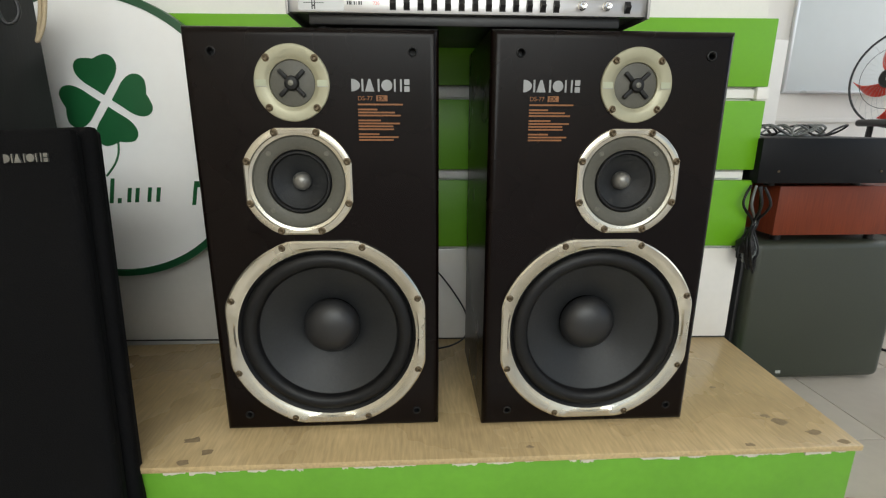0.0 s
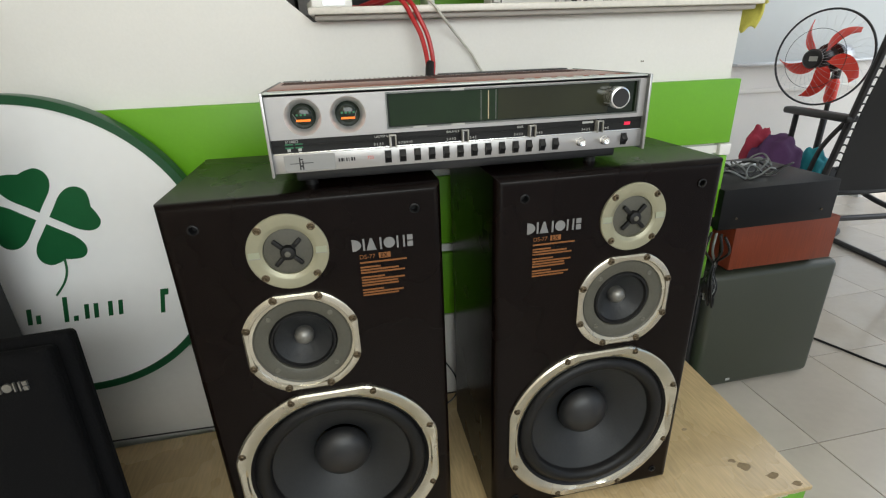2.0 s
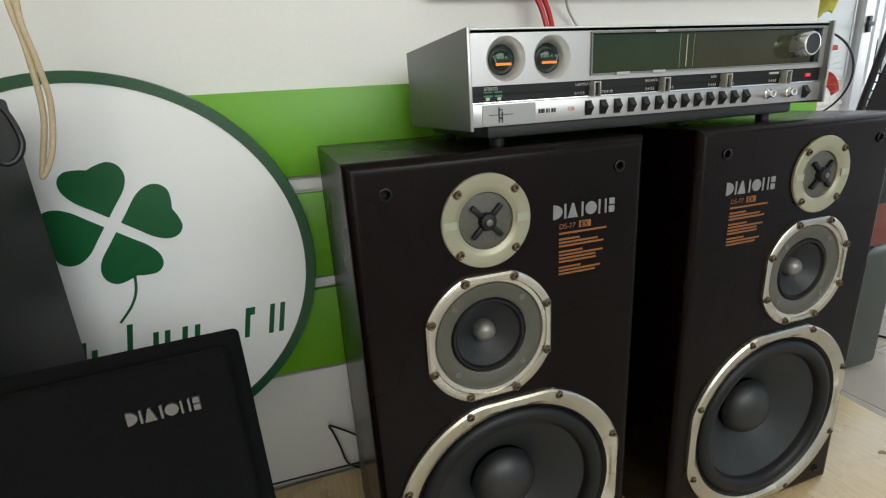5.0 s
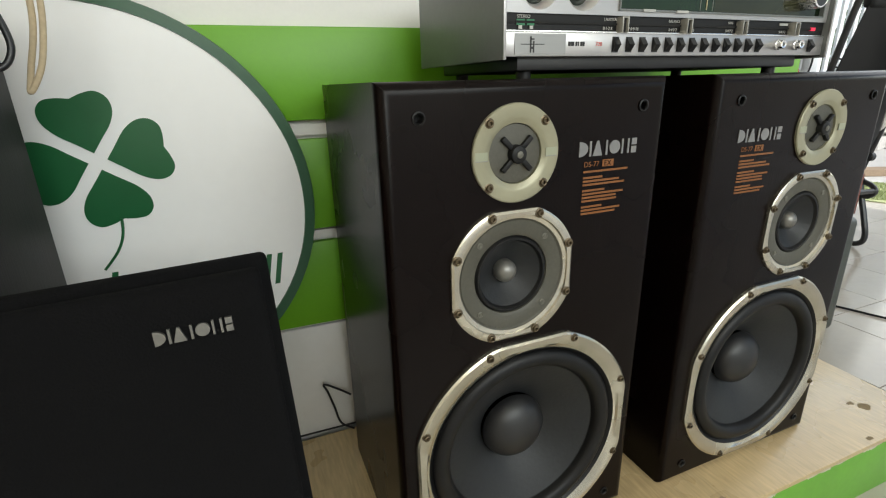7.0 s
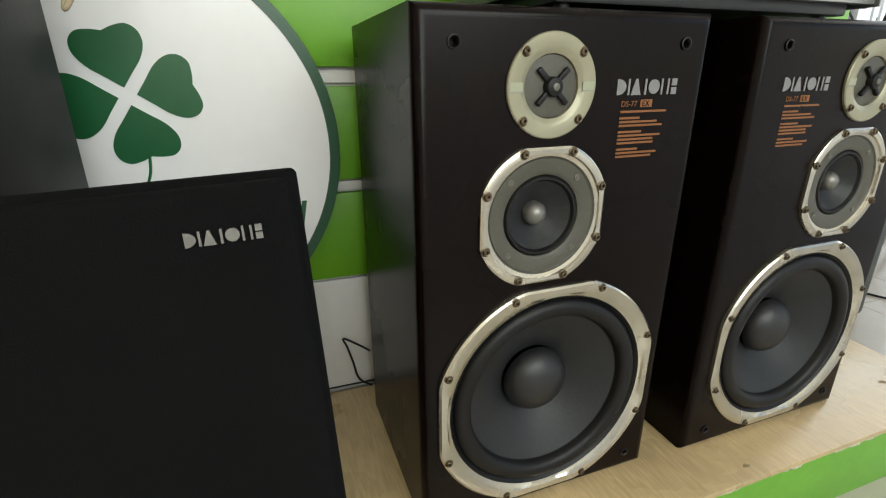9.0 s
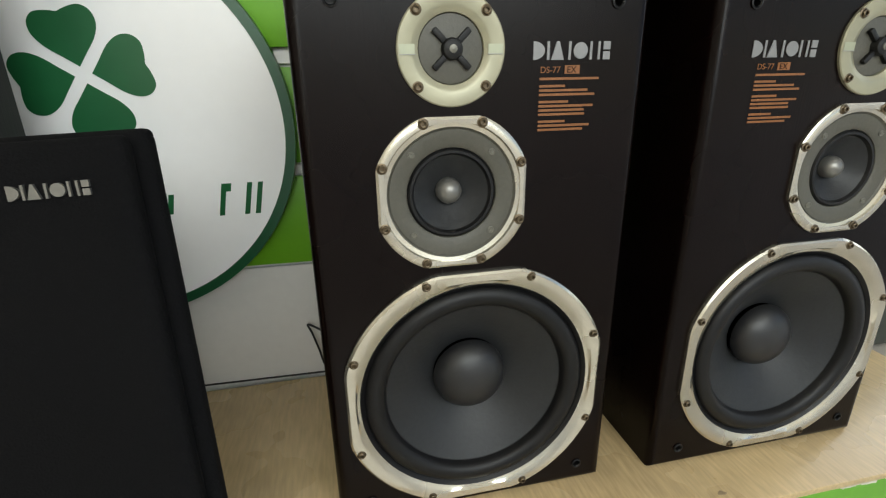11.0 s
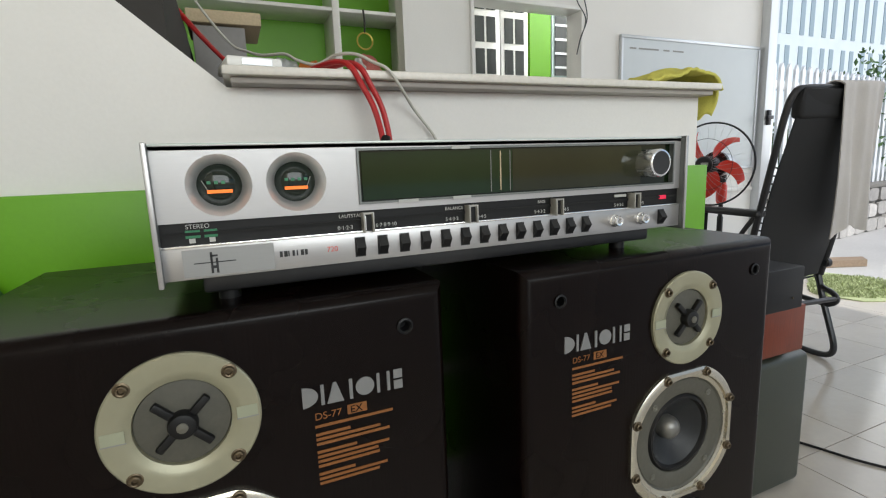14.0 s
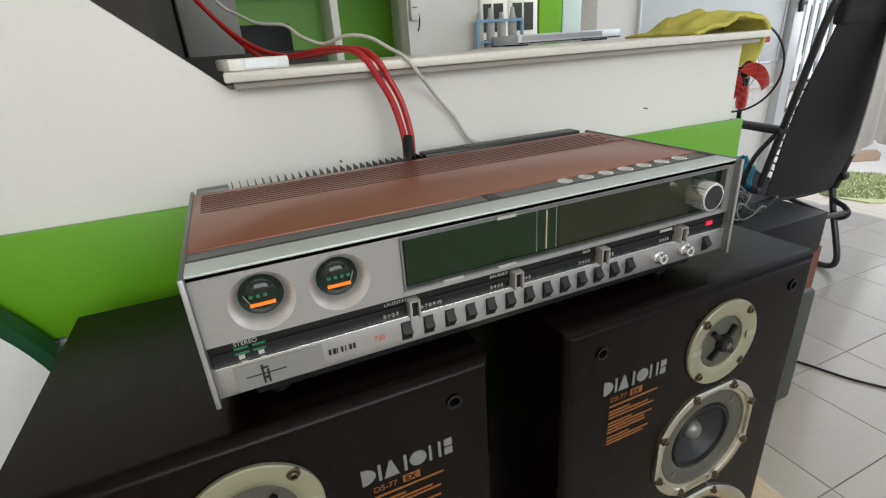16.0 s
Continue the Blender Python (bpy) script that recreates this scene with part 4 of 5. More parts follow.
for i in range(NX):
    row = []
    for j in range(NY):
        u, v = i / (NX - 1), j / (NY - 1)
        x, y = 0.650 + 0.205 * u, 1.175 + 0.175 * v
        ridge = max(0.0, 1 - abs(u - 0.62) / 0.5) ** 1.2
        h = 0.010 + 0.026 * ridge * (0.55 + 0.45 * math.sin(2.6 * v + 0.4)) + 0.004 * math.sin(13 * u + 9 * v) * (0.4 + v)
        h += 0.016 * noise.noise((u * 4, v * 5, 1)) + 0.006 * abs(noise.noise((u * 11, v * 7, 4)))
        z = 1.120 + max(0.004, h) * min(1, 6 * u + 0.15) * min(1, 5 * (1 - v) + 0.3)
        if u > 0.9:
            k = (u - 0.9) / 0.1
            z -= 0.028 * k * k
        row.append(tb.verts.new((x, y, z)))
    grid.append(row)
for i in range(NX - 1):
    for j in range(NY - 1):
        tb.faces.new((grid[i][j], grid[i + 1][j], grid[i + 1][j + 1], grid[i][j + 1]))
# hanging corner
hang = []
for i in range(14):
    row = []
    for j in range(12):
        u, v = i / 13, j / 11
        w = 0.075 * (1 - 0.55 * v ** 1.6)
        row.append(tb.verts.new((0.852 + 0.010 * math.sin(4 * u + 3 * v) + 0.006 * v, 1.185 + 0.05 * v * 0.4 + w * u * 1.2, 1.122 - 0.068 * v + 0.006 * math.sin(9 * u))))
    hang.append(row)
for i in range(13):
    for j in range(11):
        tb.faces.new((hang[i][j], hang[i + 1][j], hang[i + 1][j + 1], hang[i][j + 1]))
towel = tagged(part("towel", tb, M_towel, smooth=80), "crumpled yellow-green towel over the end of the sill", "towel")
towel.location = (0.004, -0.026, 0)
sol = towel.modifiers.new("thick", "SOLIDIFY")
sol.thickness = 0.006

# strap and cables by the tall speaker
def nail(x, y, z, label):
    return tagged(part("wall_nail", lathe([(0.0028, 0.0), (0.0028, -0.003), (0.0012, -0.0032), (0.0012, -0.016), (0.002, -0.0165), (0, -0.017)], 10), M_bolt, loc=(x, y, z), smooth=40), label, "nail")


nail(-0.69, 1.2335, 1.36, "small steel nail in the stair side")
cable("strap", [(-0.690, 1.222, 1.363), (-0.684, 1.16, 1.27), (-0.676, 1.06, 1.13), (-0.670, 1.0, 1.04), (-0.664, 0.995, 0.985), (-0.664, 1.0, 0.94), (-0.676, 1.0, 0.885), (-0.693, 1.0, 0.855), (-0.690, 1.005, 0.875), (-0.674, 1.0, 0.93), (-0.671, 0.995, 1.0), (-0.680, 1.01, 1.06), (-0.688, 1.08, 1.15), (-0.694, 1.17, 1.28), (-0.692, 1.222, 1.362)], 0.0034, M_strap, "beige strap hanging in a loop from a nail", "strap")
for k in range(3):
    cx, cz = -0.715 - 0.012 * k, 0.958 + 0.004 * k
    pts = [(cx + 0.028 * math.cos(a) + 0.004 * math.sin(3 * a + k), 0.925 + 0.02 * k + 0.025 * math.sin(a), cz + 0.018 * (1 + math.sin(2 * a + k)) - 0.012 * k * math.cos(a)) for a in [i * 0.65 for i in range(22)]]
    cable("coiled_cable", pts, 0.0032, M_black, "black coiled cable lying on the tall speaker", steps=4, n=6)
cable("coiled_cable", [(-0.78, 0.90, 0.955), (-0.735, 0.93, 0.966), (-0.700, 0.955, 0.945), (-0.688, 0.962, 0.905), (-0.694, 0.958, 0.882), (-0.708, 0.952, 0.878), (-0.714, 0.945, 0.905), (-0.720, 0.93, 0.955), (-0.80, 0.92, 0.956)], 0.0035, M_black, "black cable hanging over the tall speaker's edge")

for x, z in NAILS_AT:
    tagged(part("wall_nail", lathe([(0.0014, 0.0), (0.0009, -0.002), (0.0009, -0.009), (0.0015, -0.0095), (0, -0.010)], 8), M_bolt, loc=(x, WALL - 0.0335 * (x + 0.13) + 0.001, z), smooth=40), "tiny dark nail in the white wall", "nail")

# ---- stack of boxes beyond the platform ----
ol = thing("cabinet_case", (0.895, 1.185, 0.0), "olive grey leatherette case with rounded edges on the floor", "case")
part("body", box(0, 0.435, 0, 0.33, 0.006, 0.412, 0.022, 4), M_olive, ol)
part("sticker", box(0.118, 0.132, -0.0012, 0.001, 0.028, 0.036), M_white_print, ol, "tiny white sticker", smooth=None)
# black strip put in for the shade along the case's side
part("side_shade_strip", box(-0.012, 0.0, 0.03, 0.32, 0.01, 0.40, 0.003), M_black, ol, "black strip standing for the shade beside the case")
wd = thing("wooden_case", (0.925, 1.175, 0.412), "reddish mahogany veneer case stacked on the olive case", "case")
part("body", box(0, 0.342, 0, 0.27, 0.020, 0.148, 0.002), M_mahog, wd)
for x in (0.04, 0.305):
    for y in (0.04, 0.23):
        part("foot", lathe([(0, 0), (0.012, 0), (0.012, 0.020), (0, 0.020)], 16, axis="z"), M_rubber, wd, loc=(x, y, 0))
am = thing("amplifier", (0.838, 1.145, 0.560), "flat black steel amplifier on the wooden case", "amplifier")
part("case", box(0, 0.357, 0, 0.29, 0.010, 0.120, 0.003), M_amp, am)
part("screw", lathe([(0.003, 0), (0.003, -0.002), (0, -0.002)], 12), M_bolt, am, loc=(0.05, 0, 0.04))
part("screw", lathe([(0.003, 0), (0.003, -0.002), (0, -0.002)], 12), M_bolt, am, loc=(0.315, 0, 0.04))
for x in (0.07, 0.30):
    for y in (0.05, 0.25):
        part("foot", lathe([(0, 0), (0.012, 0), (0.012, 0.01), (0, 0.01)], 16, axis="z"), M_rubber, am, loc=(x, y, 0))


def lump(name, c, s, material, label, category, seed, amp=0.25):
    bm = bmesh.new()
    bmesh.ops.create_icosphere(bm, subdivisions=4, radius=1)
    for v in bm.verts:
        n = noise.noise(v.co * 2.1 + Vector((seed, 0, 0))) * amp + noise.noise(v.co * 5 + Vector((seed, 3, 0))) * amp * 0.4
        v.co *= 1 + n
        v.co.z = max(v.co.z, -0.55)
        v.co = Vector((v.co.x * s[0], v.co.y * s[1], (v.co.z + 0.55) * s[2]))
    return tagged(part(name, bm, material, smooth=70, loc=c), label, category)


lump("cloth_bag", (1.91, 2.05, 0.366), (0.12, 0.09, 0.155), M_purple, "rumpled purple cloth bag on the chair seat", "bag", 3)
lump("folded_cloth", (1.90, 2.155, 0.37), (0.08, 0.05, 0.165), M_pink, "rumpled crimson cloth behind the purple bag", "cloth", 9)
lump("turquoise_cloth", (2.11, 2.03, 0.352), (0.07, 0.06, 0.115), M_teal, "small rumpled turquoise cloth on the chair seat", "cloth", 5)
pad = thing("tablet", (1.06, 1.36, 0.6805), "slim pale grey tablet lying on the amplifier", "tablet", rot=(0, 0, -12))
part("body", box(-0.05, 0.05, -0.02, 0.02, 0, 0.009, 0.003), M_frame, pad)
for k, (cx, cy, r) in enumerate([(0.93, 1.24, 0.034), (0.98, 1.275, 0.04), (1.04, 1.30, 0.036), (1.08, 1.255, 0.034), (1.01, 1.225, 0.026), (0.945, 1.32, 0.034), (1.11, 1.34, 0.03)]):
    pts = [(cx + r * (1.4 + 0.2 * math.sin(3 * a + k)) * math.cos(a), cy + r * math.sin(a) * (1 + 0.2 * math.cos(2 * a)), 0.683 + 0.014 * (1 + math.sin(2 * a + k))) for a in [i * 0.7 for i in range(20)]]
    cable("coiled_cable", pts, 0.0026, M_black if k % 2 else M_grey_metal, "loose coiled lead on the black amplifier", steps=4, n=6)
for k in range(5):
    x = 0.832 + 0.006 * (k % 3)
    pts = [(x, 1.155 - 0.01 * k, 0.565), (x - 0.02 + 0.01 * k, 1.145 - 0.008 * k, 0.52), (x + 0.016, 1.150, 0.47), (x - 0.014, 1.14 - 0.006 * k, 0.43), (x + 0.01 * (k - 2), 1.135, 0.385 - 0.01 * k), (x + 0.022, 1.14, 0.40), (x + 0.004, 1.15, 0.46)]
    cable("mains_lead", pts, 0.0034, M_grey_metal if k == 1 else M_rubber, "bundled mains lead hanging beside the stacked cases", steps=6, n=6)
tagged(part("cable_tie_bundle", lathe([(0.012, 0.395), (0.019, 0.400), (0.020, 0.424), (0.013, 0.432)], 20, cx=0.830, cz=1.142, axis="z"), M_rubber, smooth=60), "tight black coil of cable hanging beside the cases", "cable")
cable("floor_cable", [(1.40, 1.46, 0.005), (1.50, 1.37, 0.005), (1.546, 1.27, 0.005), (1.587, 1.16, 0.005), (1.64, 1.07, 0.005), (1.72, 0.95, 0.005), (1.84, 0.84, 0.005)], 0.0042, M_rubber, "thin black cable lying on the tiled floor")
cable("red_floor_cable", [(0.83, 0.74, 0.006), (0.9, 0.72, 0.006), (0.97, 0.66, 0.006), (1.06, 0.62, 0.006), (1.2, 0.52, 0.006)], 0.005, M_pinkish, "pale red cable lying on the tiled floor")

# ---- reclining chair ----
ch = thing("reclining_chair", (2.14, 1.75, 0.0), "black tubular reclining chair with laced mesh back", "chair", rot=(0, 0, 82))
for s in (1, -1):
    y = 0.235 * s
    part("leg_frame", tube([(0.42, y, 0.014), (0.15, y, 0.014), (0.01, y, 0.014), (-0.055, y, 0.03), (-0.07, y, 0.075), (-0.045, y, 0.16), (0.0, y, 0.29), (0.03, y, 0.40)], 0.014, 10), M_tube, ch, "black bent tube leg")
    part("side_rail", tube([(0.42, y, 0.34), (0.2, y, 0.285), (0.01, y, 0.265), (-0.045, y, 0.272), (-0.065, y, 0.30), (-0.04, y, 0.325), (0.01, y, 0.345), (0.04, y, 0.40)], 0.0125, 10), M_tube, ch, "black bent side rail")
    part("back_tube", tube([(0.02, y, 0.40), (-0.02, y, 0.62), (-0.07, y, 0.9), (-0.11, y, 1.12), (-0.124, y * 0.93, 1.195), (-0.128, y * 0.75, 1.215), (-0.129, 0, 1.22)], 0.0135, 10), M_tube, ch, "black backrest tube")
    if s > 0:
        arm = part("armrest", box(-0.06, 0.30, y - 0.028, y + 0.028, 0.705, 0.735, 0.012, 3), M_black, ch, "black plastic armrest")
        part("arm_post", tube([(0.24, y, 0.71), (0.235, y, 0.53), (0.17, y, 0.36)], 0.012, 8), M_tube, arm)
        part("arm_bracket", tube([(-0.03, y, 0.71), (0.06, y, 0.58), (0.10, y, 0.42)], 0.010, 8), M_tube, arm)
    part("pivot_knob", lathe([(0.022, 0), (0.022, 0.02), (0.015, 0.026), (0, 0.026)], 16), M_black, ch, loc=(0.0, y + 0.012 * s, 0.46))
    for k in range(13):
        t = k / 12
        z = 0.50 + 0.40 * t
        x = 0.02 - 0.18 * (z - 0.4)
        part("lacing", tube([(x, y, z), (x - 0.004, y - 0.022 * s, z + 0.012), (x - 0.004, y - 0.04 * s, z + 0.004)], 0.0035, 5, 3), M_mesh, ch)


def sheet(f, nu, nv, thick=0.006):
    bm = bmesh.new()
    g = [[bm.verts.new(f(i / (nu - 1), j / (nv - 1))) for j in range(nv)] for i in range(nu)]
    for i in range(nu - 1):
        for j in range(nv - 1):
            bm.faces.new((g[i][j], g[i + 1][j], g[i + 1][j + 1], g[i][j + 1]))
    bmesh.ops.recalc_face_normals(bm, faces=bm.faces)
    bmesh.ops.solidify(bm, geom=bm.faces[:], thickness=thick)
    return bm


part("mesh_back", sheet(lambda u, v: (0.015 - 0.145 * v - 0.018 * math.sin(math.pi * u) - 0.012 * math.sin(6 * v + 2 * u), -0.197 + 0.394 * u, 0.41 + 0.80 * v), 16, 24), M_mesh, ch, "black sagging mesh fabric", smooth=70)
part("head_pad", box(-0.148, -0.095, -0.20, 0.20, 1.10, 1.222, 0.018, 3), M_mesh, ch, "black padded head rest")
part("seat_sling", sheet(lambda u, v: (0.02 + 0.40 * v, -0.205 + 0.41 * u, 0.40 - 0.05 * math.sin(math.pi * v) - 0.015 * math.sin(math.pi * u)), 12, 14), M_mesh, ch, "black mesh seat", smooth=70)
part("cross_bar", tube([(-0.06, -0.235, 0.30), (-0.06, 0.235, 0.30)], 0.0125, 10, 0), M_tube, ch)


def drape(u, v):
    """Cloth over the top bar: short flap in front, long straight fall behind."""
    y = -0.205 + 0.215 * u + 0.015 * math.sin(4 * v + 1) * u
    fold = 0.012 * math.sin(11 * u + 2 * v) + 0.006 * math.sin(23 * u)
    if v < 0.2:
        a = v / 0.2
        return (-0.075 - 0.01 * a + fold * 0.3 * (1 - a), y, 1.07 + 0.165 * a)
    if v < 0.3:
        a = (v - 0.2) / 0.1
        return (-0.085 - 0.08 * a, y, 1.235 + 0.012 * math.sin(math.pi * a))
    a = (v - 0.3) / 0.7
    z = 1.235 - (0.56 + 0.05 * u + 0.025 * math.sin(7 * u)) * a
    return (-0.165 + fold * (0.4 + a), y - 0.02 * a * math.sin(3 * u), z)


cloth = tagged(part("draped_cloth", sheet(drape, 30, 40, 0.005), M_cloth, smooth=80), "crumpled grey cloth draped over the chair back", "cloth")
# the back is set one notch further down
for o in [q for q in ch.children if q.name.split(".")[0] in ("back_tube", "mesh_back", "head_pad", "lacing")] + [cloth]:
    for v in o.data.vertices:
        v.co.x -= 0.03 * max(0.0, v.co.z - 0.4)
cloth.location, cloth.rotation_euler = (2.14, 1.75, 0.0), (0, 0, radians(82))

# ---- standing fan ----
FX, FY, FZ = 2.29, 2.28, 0.925
fan = thing("standing_fan", (FX, FY, 0), "black standing fan with five red blades at rest", "fan", rot=(0, 0, -76))
part("base", lathe([(0, 0.0), (0.20, 0.0), (0.205, 0.012), (0.18, 0.03), (0.05, 0.05), (0.03, 0.07), (0, 0.07)], 40, cz=0.16, axis="z"), M_black, fan, "round black base")
part("pole", lathe([(0.016, 0.05), (0.016, 0.62), (0.012, 0.63), (0.012, 0.80)], 20, cz=0.16, axis="z"), M_tube, fan, "dark pole")
part("pole_collar", lathe([(0.022, 0.70), (0.028, 0.72), (0.028, 0.80), (0.02, 0.82)], 20, cz=0.16, axis="z"), M_fanred, fan, "red pole collar")
part("neck", tube([(0, 0.16, 0.80), (0, 0.165, 0.86), (0, 0.13, 0.90), (0, 0.08, 0.905)], 0.02, 10), M_black, fan, "black tilting neck")
mt = part("motor_housing", lathe([(0.0, 0.20), (0.04, 0.195), (0.062, 0.17), (0.068, 0.12), (0.068, 0.07), (0.05, 0.055)], 32, cz=FZ), M_frame, fan, "silvery motor housing")
part("motor_band", lathe([(0.07, 0.08), (0.07, 0.055), (0.05, 0.05)], 32, cz=FZ), M_black, mt)
for k in range(5):
    a = math.radians(72 * k + 70)

    def blade_pt(u, v):
        r = 0.04 + 0.150 * u
        w = 0.020 + 0.046 * math.sin(math.pi * min(1, 0.10 + u * 0.82)) ** 1.1
        sweep = -0.5 * u * u
        th = a + sweep + (v - 0.5) * w / max(r, 0.06) * 0.9
        return (r * math.cos(th), (v - 0.5) * 0.045 + 0.0, FZ + r * math.sin(th))
    part("blade", sheet(blade_pt, 16, 7, 0.003), M_fanred, fan, "glossy red fan blade", smooth=60)
part("hub", lathe([(0.042, 0.03), (0.044, -0.015), (0.035, -0.03), (0, -0.034)], 28, cz=FZ), M_black, fan, "black blade hub")
part("hub_cap", lathe([(0.046, -0.072), (0.046, -0.08), (0.038, -0.088), (0, -0.09)], 32, cz=FZ), M_black, fan, "round black grille badge")
part("cap_mark", box(-0.008, 0.03, -0.0925, -0.0895, FZ - 0.01, FZ + 0.012, 0.001), M_white_print, fan, "pale mark on the badge", smooth=None)
ringb = bmesh.new()
R = 0.223
for y, r, th in ((0.0, R, 0.0052), (-0.062, R * 0.62, 0.0012)):
    tube([(r * math.cos(2 * math.pi * i / 48), y, FZ + r * math.sin(2 * math.pi * i / 48)) for i in range(49)], th, 7, 0, ringb)
part("guard_ring", ringb, M_wire, fan, "dark guard rim")
for nm, sgn in (("front_guard", -1), ("rear_guard", 1)):
    wb = bmesh.new()
    for i in range(30):
        a = 2 * math.pi * i / 30
        tw = 0.35 * sgn
        pts = []
        for k in range(6):
            t = k / 5
            r = 0.05 + (R - 0.05) * t
            pts.append((r * math.cos(a + tw * (1 - t)), sgn * 0.085 * math.cos(t * math.pi / 2), FZ + r * math.sin(a + tw * (1 - t))))
        tube(pts, 0.0006, 3, 2, wb)
    part(nm, wb, M_guard, fan, "thin pale curved wire guard")

# ---- back wall: whiteboard, opening, shelf ----
wbd = thing("whiteboard", (2.035, 2.70, 0.88), "large whiteboard with aluminium frame on the back wall", "whiteboard")
part("panel", box(0.012, 1.218, 0.004, 0.016, 0.012, 0.798), M_board, wbd, "pale grey-blue writing surface", smooth=None)
for a, b, c, d in ((0, 1.23, 0, 0.016), (0, 1.23, 0.794, 0.812), (0, 0.016, 0.016, 0.794), (1.214, 1.23, 0.016, 0.794)):
    part("frame_bar", box(a, b, -0.004, 0.018, c, d, 0.003), M_frame, wbd, "aluminium edge")
part("pen_tray", box(0.1, 1.1, -0.05, -0.004, 0.0, 0.014, 0.003), M_frame, wbd, "aluminium pen tray")
for x, w in ((0.07, 0.05), (0.14, 0.16), (0.34, 0.05), (0.42, 0.09)):
    part("pen_line", box(x, x + w, 0.0025, 0.0042, 0.735, 0.744), M_grey_print, wbd, smooth=None)
structure("dado_rail", box(1.80, 3.28, 2.70, 2.718, 0.725, 0.75, 0.003), M_trim, "white dado rail under the whiteboard", "trim", 30)
structure("door_jamb", box(3.29, 3.38, 2.66, 2.84, 0, 2.6, 0.004), M_frame, "pale door jamb at the yard opening", "door frame", 30)
lt = thing("door_latch", (3.325, 2.64, 1.22), "small black door latch on the jamb", "latch")
part("plate", box(-0.014, 0.014, 0.0, 0.02, -0.05, 0.05, 0.003), M_black, lt)
part("lever", box(-0.05, 0.01, -0.02, 0.0, -0.012, 0.012, 0.004), M_black, lt)
# framed opening for the mirror; its reflection is modelled behind as doors and strip
win1 = thing("mirror_opening", (1.07, 2.72, 1.05), "white framed opening standing for a wall mirror", "window", kind="structure")
for a, b, c, d in ((-0.014, 0.004, -0.014, 0.764), (0.676, 0.694, -0.014, 0.764), (0.004, 0.676, 0.746, 0.764), (0.004, 0.676, -0.014, 0.004)):
    part("window_frame", box(a, b, -0.02, 0.11, c, d, 0.003), M_trim, win1, "white painted frame")
dr = thing("door_1", (1.50, 3.56, 0.0), "white glazed double door with small dark panes, built as the mirror's reflection", "door", kind="structure")
for s in range(2):
    lf = part("door_leaf", box(0.235 * s, 0.235 * s + 0.228, 0, 0.03, 0, 2.3, 0.003), M_trim, dr, "white door leaf")
    for r in range(7):
        for c in range(2):
            part("pane", box(0.235 * s + 0.03 + c * 0.09, 0.235 * s + 0.03 + c * 0.09 + 0.072, -0.004, 0.002, 0.75 + r * 0.215, 0.75 + r * 0.215 + 0.17), M_pane, lf, smooth=None)
structure("green_wall_panel", box(1.985, 2.17, 3.565, 3.598, 0, 2.6), M_green, "lime green wall strip built as the mirror's reflection", "wall panel")
structure("pale_door", box(2.175, 2.37, 3.56, 3.598, 0, 2.3, 0.003), M_paleblue, "pale blue-grey panel door built as the mirror's reflection", "door", 30)
gr = thing("window_grille", (2.20, 3.545, 1.62), "dark window grille above the pale door, built as the mirror's reflection", "grille")
part("backing", box(0, 0.13, 0.006, 0.014, 0, 0.62), M_pane, gr, smooth=None)
for k in range(6):
    part("bar", box(-0.004, 0.134, 0, 0.006, 0.05 + k * 0.10, 0.066 + k * 0.10), M_frame, gr, smooth=None)
cable("hanging_flex", [(1.70, 2.71, 1.94), (1.715, 2.70, 1.84), (1.775, 2.70, 1.75), (1.735, 2.70, 1.63), (1.715, 2.70, 1.56), (1.74, 2.70, 1.65), (1.785, 2.70, 1.77), (1.73, 2.705, 1.95)], 0.003, M_wire, "dark flex hanging on the back wall")

sh = thing("wall_shelf", (-0.50, 3.30, 0.0), "white shelf unit with lime green back in the rear room", "shelf")
part("back_panel", box(0, 1.43, 0.27, 0.285, 0, 2.6), M_green, sh, "lime green back panel", smooth=None)
for x in (-0.02, 0.99, 1.415):
    part("upright", box(x, x + 0.04, 0.0, 0.285, 0, 2.6, 0.002), M_trim, sh, "white upright")
for z in (0.7, 1.445, 1.86, 2.28):
    part("shelf_board", box(0.02, 1.415, 0.005, 0.27, z, z + 0.02, 0.002), M_trim, sh, "white shelf board")


def standing(name, x, y, z, s, material, label, category, prof=None):
    prof = prof or [(0, 0), (0.9, 0), (1, 0.1), (1, 0.7), (0.6, 0.82), (0.45, 1.0), (0, 1.0)]
    return tagged(part(name, lathe([(r * s[0], h * s[1]) for r, h in prof], 20, axis="z"), material, smooth=40, loc=(x, y, z)), label, category)


standing("jar", 0.10, 3.42, 1.465, (0.05, 0.12), M_yellow, "small yellow jar on the shelf", "jar")
lump("foil_bag", (0.22, 3.40, 1.465), (0.08, 0.05, 0.09), M_frame, "crumpled silver bag on the shelf", "bag", 21, 0.4)
lump("orange_toy", (0.36, 3.40, 1.465), (0.06, 0.05, 0.09), M_orange, "orange plastic toy on the shelf", "toy", 31, 0.4)
lump("plush_toy", (0.70, 3.40, 1.465), (0.09, 0.05, 0.12), M_pinkish, "pink plush on the shelf", "toy", 41, 0.35)
standing("white_jar", 0.64, 3.37, 1.465, (0.045, 0.16), M_white_print, "white rounded jar on the shelf", "jar")
lump("dark_bundle", (0.84, 3.40, 1.465), (0.07, 0.05, 0.05), M_rubber, "dark bundle of leads on the shelf", "cable", 51, 0.4)
bx = thing("shallow_tray", (0.12, 3.33, 1.465), "shallow white tray on the shelf edge", "tray")
part("body", box(0, 0.24, 0, 0.06, 0, 0.035, 0.004), M_trim, bx)
